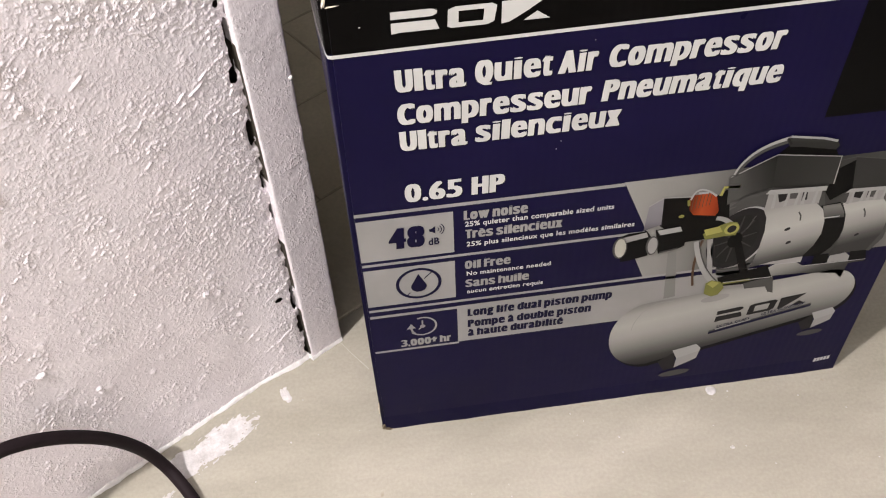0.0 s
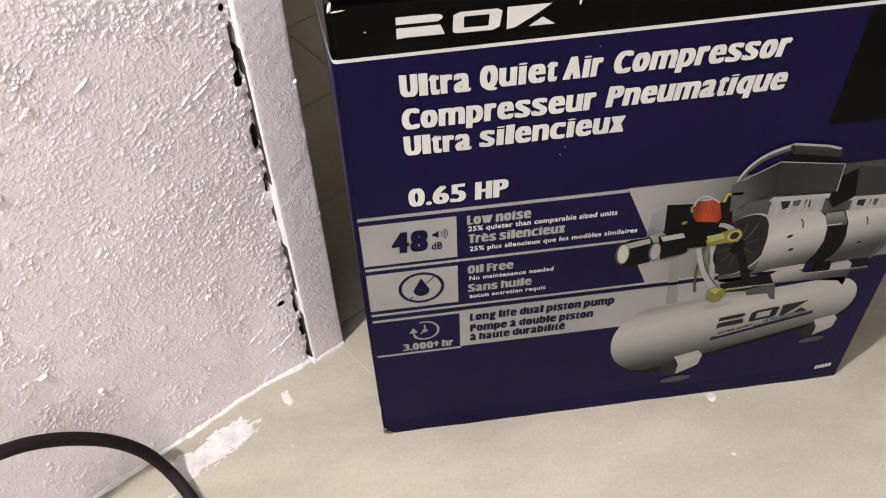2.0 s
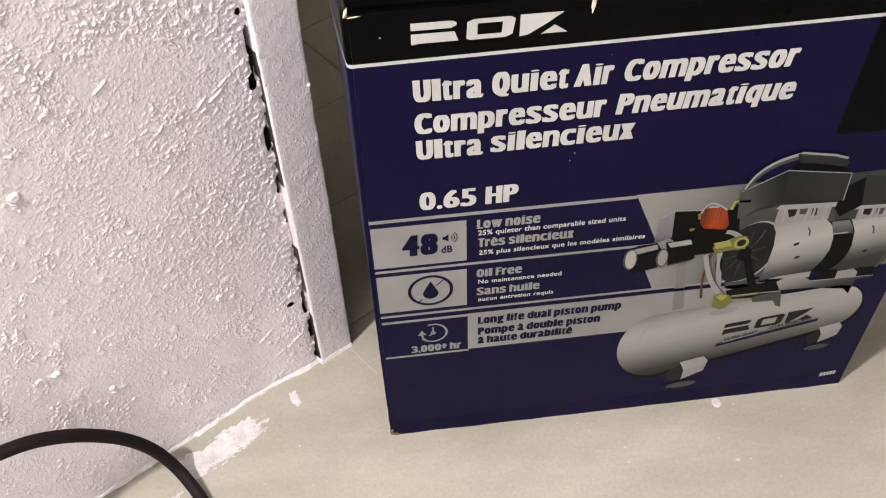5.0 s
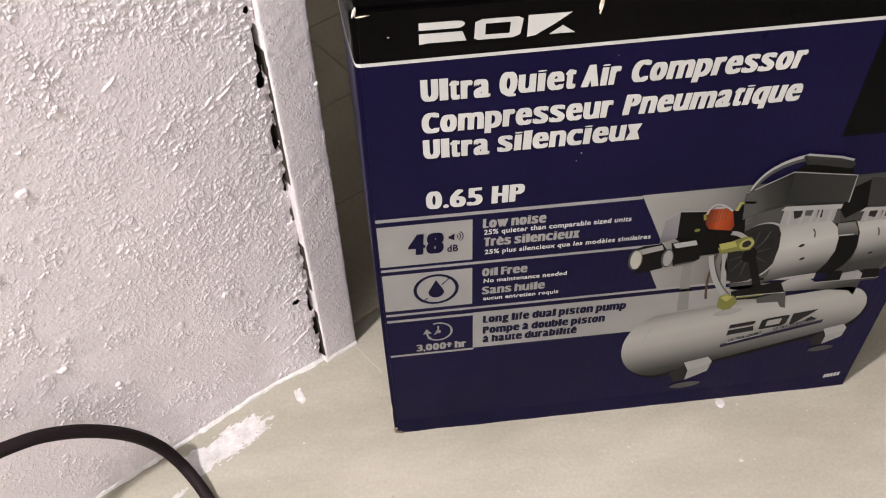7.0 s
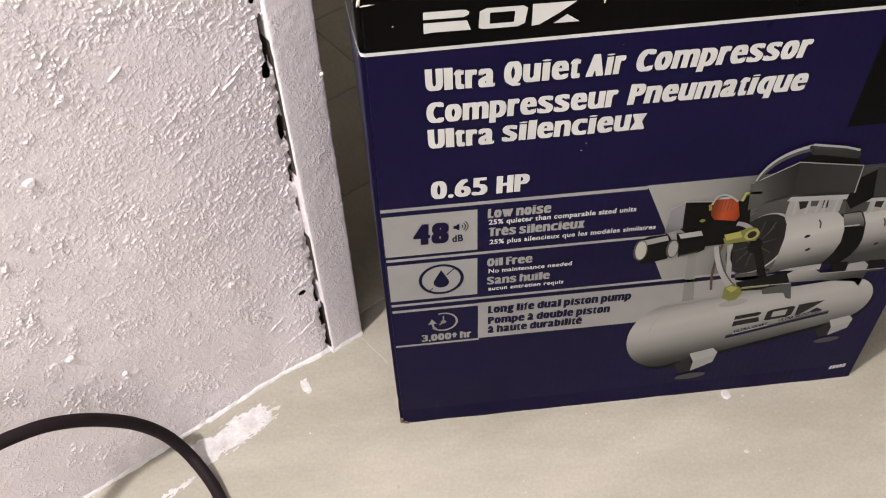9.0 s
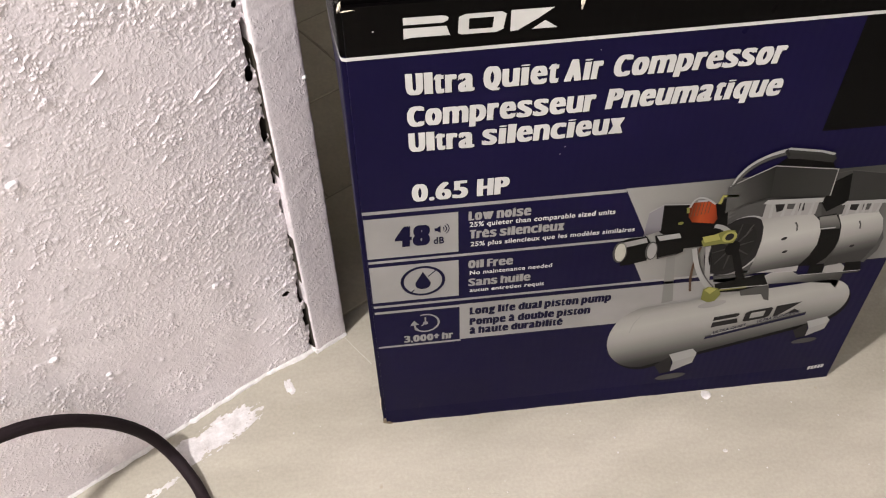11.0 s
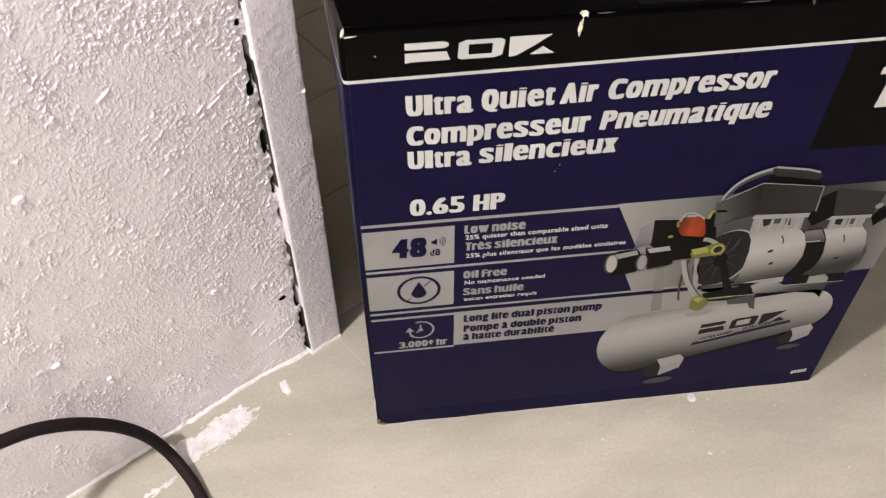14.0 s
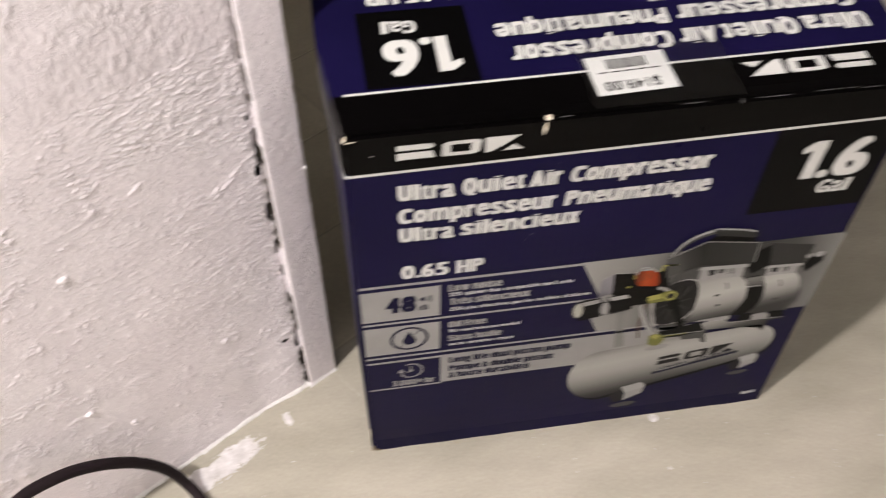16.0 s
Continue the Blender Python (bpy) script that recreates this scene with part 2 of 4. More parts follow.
def from_bmesh(name, bm, material, smooth=False):
    data = bpy.data.meshes.new(name)
    bm.normal_update()
    bm.to_mesh(data)
    bm.free()
    data.materials.append(material)
    if smooth:
        data.polygons.foreach_set("use_smooth", [True] * len(data.polygons))
    return data


def block(size, bevel=0.0):
    bm = bmesh.new()
    bmesh.ops.create_cube(bm, size=1.0)
    for vert in bm.verts:
        vert.co = Vector((vert.co.x * size[0], vert.co.y * size[1], vert.co.z * size[2]))
    if bevel:
        bmesh.ops.bevel(bm, geom=bm.edges[:], offset=bevel, segments=2, affect="EDGES")
    return bm


def lattice(u, v, cell, seed):
    """Smooth value noise on arrays of places, between 0 and 1."""
    local = np.random.default_rng(seed)
    table = local.random((256, 256))
    a, b = np.asarray(u) / cell + 61.3, np.asarray(v) / cell + 83.7
    i, j = np.floor(a).astype(int), np.floor(b).astype(int)
    f, g = a - i, b - j
    f, g = f * f * (3 - 2 * f), g * g * (3 - 2 * g)
    pick = lambda p, q: table[p % 256, q % 256]
    low = pick(i, j) * (1 - f) + pick(i + 1, j) * f
    high = pick(i, j + 1) * (1 - f) + pick(i + 1, j + 1) * f
    return low * (1 - g) + high * g


def layered(u, v, cell, seed, octaves=4, gain=0.5):
    total, weight, norm = 0.0, 1.0, 0.0
    for n in range(octaves):
        total = total + weight * lattice(u, v, cell / 2**n, seed + n)
        norm, weight = norm + weight, weight * gain
    return total / norm


def step(x, low, high):
    t = np.clip((x - low) / (high - low), 0, 1)
    return t * t * (3 - 2 * t)


def grid_faces(rows, columns):
    index = np.arange(rows * columns).reshape(rows, columns)
    quads = np.stack((index[:-1, :-1], index[:-1, 1:], index[1:, 1:], index[1:, :-1]), -1)
    return quads.reshape(-1, 4)


# ---- the setting ----
ROOM = 3.2
floor = tagged(new("floor", from_bmesh("floor", block((2 * ROOM, 2 * ROOM, 0.12)), CONCRETE)), "pale beige concrete floor with faint streaks and paint specks", "floor", kind="structure")
floor.location = (0, 0, -0.06)
ceiling = tagged(new("ceiling", from_bmesh("ceiling", block((2 * ROOM, 2 * ROOM, 0.1)), ROOM_PAINT)), "plain pale painted ceiling", "ceiling", kind="structure")
ceiling.location = (0, 0, 2.45)
for name, place, size in (
    ("wall_north", (0, ROOM + 0.05, 1.2), (2 * ROOM, 0.1, 2.4)),
    ("wall_south", (0, -ROOM - 0.05, 1.2), (2 * ROOM, 0.1, 2.4)),
    ("wall_east", (ROOM + 0.05, 0, 1.2), (0.1, 2 * ROOM, 2.4)),
    ("wall_west", (-ROOM - 0.05, 0, 1.2), (0.1, 2 * ROOM, 2.4)),
):
    ob = tagged(new(name, from_bmesh(name, block(size), ROOM_PAINT)), "plain pale painted wall", "wall", kind="structure")
    ob.location = place

# The partition: a rough, thickly painted face with a frayed edge beside the end board.
FACE_V, EDGE_U, LEFT_U, FACE_H = 0.1235, -0.0034, -0.52, 0.68
partition = tagged(new("wall_partition"), "white-painted rough partition wall with lumpy relief", "wall", kind="structure")


def wall_relief(u, z):
    """Height of the painted crust in metres: worm-like lumps and beads, thick by the end board, sparse elsewhere."""
    warp_u = 0.0024 * (layered(u, z, 0.007, 40, 2) - 0.5)
    warp_z = 0.0024 * (layered(u, z, 0.006, 50, 2) - 0.5)
    a, b = u + warp_u, z + warp_z + 0.3 * u
    dense = 0.8 * step(u, -0.24, -0.06) * step(z, 0.05, 0.30) * (0.20 + 0.80 * step(layered(u, z, 0.05, 21, 2), 0.30, 0.60))
    dense = np.maximum(dense, 0.9 * step(u, -0.05, -0.012))
    patch = step(layered(u, z, 0.020, 27, 3), 0.55, 0.68)
    thick = np.maximum(dense, 0.9 * patch)
    worms = step(layered((a + b) * 0.52, (b - a) * 0.80, 0.0024, 3, 2, 0.45), 0.615, 0.675)
    ridge = 1 - np.abs(2 * layered(a * 0.85 - b * 0.5, b * 0.85 + a * 0.5, 0.0046, 11, 2, 0.5) - 1)
    beads = step(lattice((a + b) * 0.65, (b - a) * 0.75, 0.0020, 77), 0.74, 0.88)
    peel = lattice((a + b) * 0.58, (b - a) * 0.80, 0.0021, 87) - 0.5
    h = 0.00070 * worms * (0.10 + 0.90 * thick) + 0.00042 * step(ridge, 0.90, 0.99) * thick
    h = h + 0.00046 * beads * (0.45 + 0.55 * thick) + 0.00040 * peel * (0.14 + 0.70 * dense)
    return h + 0.0008 * (layered(u, z, 0.06, 31, 2) - 0.5)


def build_wall_face():
    columns, rows = 700, 960
    along = np.concatenate((np.linspace(0, 0.36, 60, endpoint=False), np.linspace(0.36, 1, columns - 60)))
    line = np.concatenate((np.linspace(0, 0.52, rows - 60, endpoint=False), np.linspace(0.52, FACE_H, 60)))
    s, z = np.meshgrid(along, line)
    edge = EDGE_U - 0.0088 * line - 0.0034 * step(layered(line, line * 0, 0.016, 61, 3, 0.7), 0.38, 0.75) + 0.0032 * (lattice(line, line * 0, 0.004, 66) - 0.5)
    u = LEFT_U + (edge[:, None] - LEFT_U) * s
    h = wall_relief(u, z)
    local = np.random.default_rng(5)
    for _ in range(70):
        cu, cz, r = local.uniform(-0.40, -0.02), local.uniform(0.01, 0.45), local.uniform(0.0014, 0.0032)
        h = h + local.uniform(0.25, 0.5) * r * np.exp(-(((u - cu) / r) ** 2 + ((z - cz) / (r * local.uniform(0.8, 1.5))) ** 2))
    for cu, cz, r in ((-0.2314, 0.1878, 0.0055), (-0.1985, 0.1345, 0.0042), (-0.1975, 0.1290, 0.0040), (-0.2016, 0.3701, 0.0058), (-0.0858, 0.1675, 0.005)):
        h = h + 0.0018 * step(r - np.hypot(u - cu, z - cz) * (1 + 0.25 * lattice(u, z, 0.004, 9)), 0.0, 0.003)
    for cu, cz, turn, length in ((-0.049, 0.377, 0.47, 0.020), (-0.048, 0.3715, 0.55, 0.014), (-0.099, 0.328, 0.63, 0.007), (-0.120, 0.425, 0.6, 0.009), (-0.03, 0.052, 0.5, 0.018), (-0.05, 0.082, 0.6, 0.014), (-0.022, 0.120, 0.4, 0.012)):
        du, dz = u - cu, z - cz
        p, q = du * math.cos(turn) + dz * math.sin(turn), dz * math.cos(turn) - du * math.sin(turn)
        h = h + 0.0011 * step(layered(u, z, 0.007, 18, 2), 0.3, 0.6) * np.exp(-((p / length) ** 4) - ((q + 0.005 * (layered(u, z, 0.010, 15, 2) - 0.5)) / 0.0010) ** 2)
    h = h + 0.0055 * step(u, -0.07, -0.015) * step(0.22 - z, 0.0, 0.2)
    h = h - 0.004 * step(s, 0.985, 1.0) * lattice(u, z, 0.006, 70)
    places = u[..., None] * np.array(ALONG) + (FACE_V - h)[..., None] * np.array(INTO)
    places[..., 2] = z
    front = places.reshape(-1, 3)
    faces = grid_faces(rows, columns)
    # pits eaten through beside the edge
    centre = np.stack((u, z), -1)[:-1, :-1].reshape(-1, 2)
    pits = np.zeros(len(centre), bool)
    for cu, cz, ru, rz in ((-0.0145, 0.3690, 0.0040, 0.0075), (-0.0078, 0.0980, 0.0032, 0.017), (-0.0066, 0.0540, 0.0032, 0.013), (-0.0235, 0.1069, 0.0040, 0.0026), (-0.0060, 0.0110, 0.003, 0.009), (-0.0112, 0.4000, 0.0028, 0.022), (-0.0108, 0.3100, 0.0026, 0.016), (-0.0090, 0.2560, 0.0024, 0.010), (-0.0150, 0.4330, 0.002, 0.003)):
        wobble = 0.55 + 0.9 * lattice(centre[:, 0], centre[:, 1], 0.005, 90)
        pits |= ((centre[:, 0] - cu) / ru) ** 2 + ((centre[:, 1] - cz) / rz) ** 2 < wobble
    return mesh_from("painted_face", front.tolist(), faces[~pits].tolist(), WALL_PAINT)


part("painted_face", build_wall_face(), partition)
# Near-black block; its colour stands in for the shade behind pits and edge.
backing = part("backing", from_bmesh("backing", block((2.6, 0.075, 2.4)), SHADED_STUD), partition)
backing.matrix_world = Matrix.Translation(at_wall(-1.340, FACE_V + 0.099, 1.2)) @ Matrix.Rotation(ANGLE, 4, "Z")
upper = part("upper_face", from_bmesh("upper_face", block((LEFT_U * -1 - 0.010, 0.02, 2.4 - FACE_H)), WALL_PAINT), partition)
upper.matrix_world = Matrix.Translation(at_wall((LEFT_U - 0.010) / 2, FACE_V + 0.010, FACE_H + (2.4 - FACE_H) / 2)) @ Matrix.Rotation(ANGLE, 4, "Z")
side = part("side_face", from_bmesh("side_face", block((2.0, 0.02, 2.4)), WALL_PAINT), partition)
side.matrix_world = Matrix.Translation(at_wall(LEFT_U - 1.0, FACE_V + 0.010, 1.2)) @ Matrix.Rotation(ANGLE, 4, "Z")


def build_end_board():
    """The painted edge of a stud, 38 mm wide, with brush marks and chipped arrises."""
    width, depth, height = 0.0378, 0.095, 2.4
    zs = np.concatenate((np.linspace(0.0, 0.66, 331), np.linspace(0.70, height, 12)))
    ring = []
    profile = [(-0.5, 1.0), (-0.5, 0.15), (-0.5, 0.02), (-0.485, 0.004)] + [(x, 0.0) for x in np.linspace(-0.45, 0.45, 15)] + [(0.485, 0.004), (0.5, 0.02), (0.5, 1.0)]
    for z in zs:
        for n, (x, y) in enumerate(profile):
            u = 0.0149 + x * width - 0.0050 * min(z, 0.7) - max(0.0, 0.5 - x) * 0.0055 * min(z, 0.7)
            v = 0.1125 + 0.016 * z if z < 0.7 else 0.1125 + 0.016 * 0.7
            wobble = (float(layered(x * width + 1.0, z, 0.014, 140, 4, 0.6)) - 0.5) * 0.0007 + (float(lattice(x * width, z, 0.004, 150)) - 0.5) * 0.0004
            if abs(x) > 0.47 and y < 0.1:
                wobble += 0.0012 * max(0.0, float(lattice(x + 2.0, z, 0.007, 160)) - 0.72) * 3
                u += math.copysign(1, x) * 0.0007 * (float(layered(x + 4.0, z, 0.012, 170, 3)) - 0.5)
            ring.append(at_wall(u, v + y * depth - (wobble if y < 0.1 else 0), z))
    count = len(profile)
    faces = grid_faces(len(zs), count)
    data = mesh_from("end_board", ring, faces, BOARD_PAINT)
    data.materials.append(SHADED_STUD)
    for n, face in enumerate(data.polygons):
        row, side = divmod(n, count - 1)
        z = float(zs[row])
        # Unpainted stretches of the side, coloured near black as the shaded crack.
        bare_shaded = layered(np.array(z), np.array(0.3), 0.055, 180, 2, 0.5) > 0.38
        face.material_index = 1 if side == 0 or (side == 1 and bare_shaded) else 0
    return data


end_board = tagged(new("end_board", build_end_board()), "white-painted stud board closing the end of the partition", "board", kind="structure")
bm = bmesh.new()
bmesh.ops.create_icosphere(bm, subdivisions=2, radius=0.0024)
for vert in bm.verts:
    vert.co *= 0.8 + 0.4 * noise.noise(vert.co * 900)
paint_drip = part("paint_drip", from_bmesh("paint_drip", bm, CAULK, True), end_board)
paint_drip.location = at_wall(0.0302, 0.1185, 0.347)


def build_bead():
    """The bead of paint and filler along the foot of the partition."""
    us = np.linspace(-0.50, 0.033, 560)
    verts = []
    for u in us:
        wide = 0.0012 + 0.0056 * (float(layered(u, 0.0, 0.03, 200, 4, 0.6)) - 0.4)
        wide *= 1.0 - 0.70 * float(step(u, -0.02, 0.0)) - 0.35 * float(step(-u, 0.20, 0.30))
        tall = 0.0045 * (0.6 + 0.8 * float(layered(u, 3.0, 0.012, 210, 3)))
        start = FACE_V + 0.003 - 0.0060 * float(step(u, -0.07, -0.015)) if u < -0.006 else 0.1150
        for x, z in ((0, 1.5), (0.25, 1.0), (0.55, 0.75), (0.85, 0.4), (1.0, 0.0)):
            ripple = 1 + 0.34 * (float(lattice(u, x, 0.006, 220)) - 0.5)
            verts.append(at_wall(u, start - x * (wide + 0.004) * ripple, z * tall * ripple + (0.0004 if z else -0.001)))
    return mesh_from("filler_bead", verts, [f[::-1] for f in grid_faces(len(us), 5)], CAULK)


filler_bead = tagged(new("filler_bead", build_bead()), "bright white filler bead along the foot of the wall", "trim", kind="structure")

# Tiles behind the partition, with open joints.
tiled_floor = tagged(new("floor_tiles", from_bmesh("floor_tiles", block((1.0, 1.25, 0.002)), GROUT)), "tan floor tiles in shade behind the partition", "floor", kind="structure")
tiled_floor.matrix_world = Matrix.Translation(at_wall(0.10, 0.133 + 0.625, 0.0006)) @ Matrix.Rotation(ANGLE, 4, "Z")
tile_mesh = from_bmesh("tile", block((0.3075, 0.1530, 0.0026), 0.0008), TILE)
for row in range(8):
    for column in range(4):
        u = -0.3315 + 0.155 * (row % 2) + 0.31 * column - 0.155
        if -0.40 + 0.155 < u < 0.60 - 0.155:
            tile = new("tile", tile_mesh)
            tile.parent = tiled_floor
            tile.location = (u - 0.10, 0.0775 + 0.1554 * row - 0.625, 0.0008 + 0.0001 * ((row * 3 + column) % 3))


joint = []
for n in range(31):
    a = n / 30
    x, y = -0.0385 + 0.0300 * a + 0.0002 * math.sin(9 * a), 0.1140 - 0.0430 * a
    for side in (-1, 1):
        joint.append((x + side * 0.0003 * (0.5 + a), y + side * 0.0002, 0.0003))
floor_joint = tagged(new("floor_joint", mesh_from("floor_joint", joint, grid_faces(31, 2), JOINT)), "thin pale joint line in the floor", "joint", kind="structure")


# ---- the carton ----
carton = tagged(new("cardboard_box"), "dark blue printed cardboard air compressor box with worn corners", "box")


def lean(z):
    """How far the racked carton has shifted sideways at a height."""
    return -0.0010 - 0.0045 * math.sin(min(z / 0.33, 1.0) * math.pi / 2)


def side_bulge(y, z):
    return 0.0112 * math.sin(math.pi * min(max(y / BOX_D, 0), 1)) ** 0.8 * (0.2 + 0.8 * min(1.0, z / BOX_H) ** 2.5)


def build_carton():
    """A closed carton, leaning a little, with soft upright edges, bulging sides and a slightly sunken lid."""
    bm = block((BOX_W, BOX_D, BOX_H))
    for vert in bm.verts:
        vert.co += Vector((BOX_W / 2, BOX_D / 2, BOX_H / 2))
    upper = [e for e in bm.edges if max(v.co.z for v in e.verts) > 0.1]
    bmesh.ops.bevel(bm, geom=upper, offset=0.0032, segments=4, affect="EDGES")
    bmesh.ops.subdivide_edges(bm, edges=[e for e in bm.edges if e.calc_length() > 0.15], cuts=22, use_grid_fill=True)
    bm.normal_update()
    for face in bm.faces:
        face.smooth = not (abs(face.normal.y) > 0.999 or abs(face.normal.z) > 0.999)
    for vert in bm.verts:
        x, y, z = vert.co
        vert.co.x += lean(z)
        if x < 0.004:
            vert.co.x -= side_bulge(y, z)
        if x > BOX_W - 0.004:
            vert.co.x += side_bulge(y, z)
        if z > BOX_H - 0.0005 and 0.004 < y < BOX_D - 0.004:
            vert.co.z -= 0.0012 * math.sin(math.pi * x / BOX_W)
        if z < 0.001 and y < 0.001:
            vert.co.y -= 0.0012 + 0.0010 * noise.noise(Vector((x * 40, 0, 0)))
    return from_bmesh("carton", bm, CARTON)


part("carton", build_carton(), carton)

LAYER = 0.00013


def flat(name, shape, material, layer=1, label="", face="front", parent=None):
    """A printed area: corners (x, z) on the front, or (x, y) on the lid."""
    bm = bmesh.new()
    rings = shape if isinstance(shape[0][0], (tuple, list)) else [shape]
    for ring in rings:
        verts = [bm.verts.new((a, -LAYER * layer, b) if face == "front" else (a, b, BOX_H + LAYER * layer)) for a, b in ring]
        bm.faces.new(verts)
    bmesh.ops.remove_doubles(bm, verts=bm.verts[:], dist=1e-6)
    bmesh.ops.triangulate(bm, faces=bm.faces[:])
    for f in bm.faces:
        f.normal_update()
        if (f.normal.y > 0) if face == "front" else (f.normal.z < 0):
            f.normal_flip()
    return part(name, from_bmesh(name, bm, material), parent or carton, label)


def rect(x0, x1, z0, z1):
    return [(x0, z0), (x1, z0), (x1, z1), (x0, z1)]


def oval(x, z, rx, rz, turn=0.0, count=28, start=0.0, end=math.tau):
    made = []
    for n in range(count):
        a = start + (end - start) * n / (count if end - start > 6.2 else count - 1)
        p, q = rx * math.cos(a), rz * math.sin(a)
        made.append((x + p * math.cos(turn) - q * math.sin(turn), z + p * math.sin(turn) + q * math.cos(turn)))
    return made


def band(points, width):
    """Quads of a stroke along points; width may be one number or two, for start and end."""
    w0, w1 = width if isinstance(width, tuple) else (width, width)
    quads, sides = [], []
    for n, (x, z) in enumerate(points):
        x0, z0 = points[max(n - 1, 0)]
        x1, z1 = points[min(n + 1, len(points) - 1)]
        length = math.hypot(x1 - x0, z1 - z0) or 1e-9
        w = 0.5 * (w0 + (w1 - w0) * n / (len(points) - 1))
        dx, dz = -(z1 - z0) / length * w, (x1 - x0) / length * w
        sides.append(((x + dx, z + dz), (x - dx, z - dz)))
    for (a, b), (c, d) in zip(sides, sides[1:]):
        quads.append([a, b, d, c])
    return quads


def arc(p0, p1, p2, count=14):
    return [((1 - s) ** 2 * p0[0] + 2 * s * (1 - s) * p1[0] + s * s * p2[0], (1 - s) ** 2 * p0[1] + 2 * s * (1 - s) * p1[1] + s * s * p2[1]) for s in (n / (count - 1) for n in range(count))]


WIDTHS = dict(zip("UltraQueiACompsPnqcxHLwTèShFOdbfgàé0123456789.,+Gv", (0.545, 0.285, 0.33, 0.38, 0.52, 0.54, 0.53, 0.52, 0.285, 0.60, 0.545, 0.525, 0.80, 0.53, 0.495, 0.51, 0.53, 0.53, 0.50, 0.47, 0.56, 0.42, 0.75, 0.46, 0.52, 0.53, 0.53, 0.43, 0.54, 0.53, 0.53, 0.31, 0.53, 0.52, 0.52, 0.54, 0.37, 0.52, 0.53, 0.53, 0.53, 0.54, 0.43, 0.54, 0.54, 0.21, 0.20, 0.46, 0.55, 0.47)))
STEM, X_HIGH, GAP = 0.135, 0.658, 0.030
GLYPHS = {}


def glyph(character):
    """Outline of one letter of the built-in font: corners in cap heights from the base line, and faces."""
    if character not in GLYPHS:
        data = bpy.data.curves.new("letters", "FONT")
        data.body, data.resolution_u = character, 5
        ob = new("letters", data)
        bpy.context.view_layer.update()
        made = bpy.data.meshes.new_from_object(ob.evaluated_get(bpy.context.evaluated_depsgraph_get()))
        places = np.array([v.co[:2] for v in made.vertices]) / 0.682
        places[:, 0] -= places[:, 0].min()
        GLYPHS[character] = (places, [tuple(f.vertices) for f in made.polygons])
        bpy.data.objects.remove(ob)
        bpy.data.curves.remove(data)
        bpy.data.meshes.remove(made)
    return GLYPHS[character]


def heavy(character, wide, stem=0.252, flag=True):
    """A condensed, very heavy cut of a letter, `wide` cap heights across: thickened copies over each other, each a hair higher."""
    places, faces = glyph(character)
    span = places[:, 0].max()
    fraction = min(1.0, STEM / span)
    stem = min(stem, 0.62 * wide if character == "1" else 0.56 * wide)
    thick = 0.0 if fraction > 0.75 else min(0.30 * wide, max(0.0, (stem - fraction * wide) / (2 * (1 - fraction))))
    copies = 2 + int(2 * thick / (0.75 * fraction * (wide - 2 * thick)))
    low = np.where(places[:, 1] < X_HIGH, places[:, 1] * 0.83 / X_HIGH, 0.83 + (places[:, 1] - X_HIGH) * 0.17 / (1 - X_HIGH))
    tall = places[:, 1] if character in "UQACPHLTSFOG0123456789" else low
    tall = np.where(tall < 0, tall * 0.62, np.minimum(tall, 1.22))
    x = places[:, 0] / span * (wide - 2 * thick) + thick
    if character == "1":
        x = wide - stem * (1 - places[:, 0] / span)
    rise = 0.022 if thick else 0.0
    verts, polygons, level = [], [], 0
    for up in (-rise, rise) if rise else (0.0,):
        for shift in np.linspace(-thick, thick, copies) if thick else (0.0,):
            start = len(verts)
            verts += [(a + shift, b * (1 - 2 * rise) + rise + up, level) for a, b in zip(x, tall)]
            polygons += [tuple(start + n for n in f) for f in faces]
            level += 1
    if character == "1" and flag:
        start = len(verts)
        foot = wide - stem
        verts += [(0.0, 0.70, level), (foot * 0.4, 0.71, level), (foot + 0.02, 0.78, level), (foot + 0.02, 0.999, level), (foot * 0.8, 0.97, level), (0.0, 0.84, level)]
        polygons.append(tuple(range(start, start + 6)))
    return verts, polygons


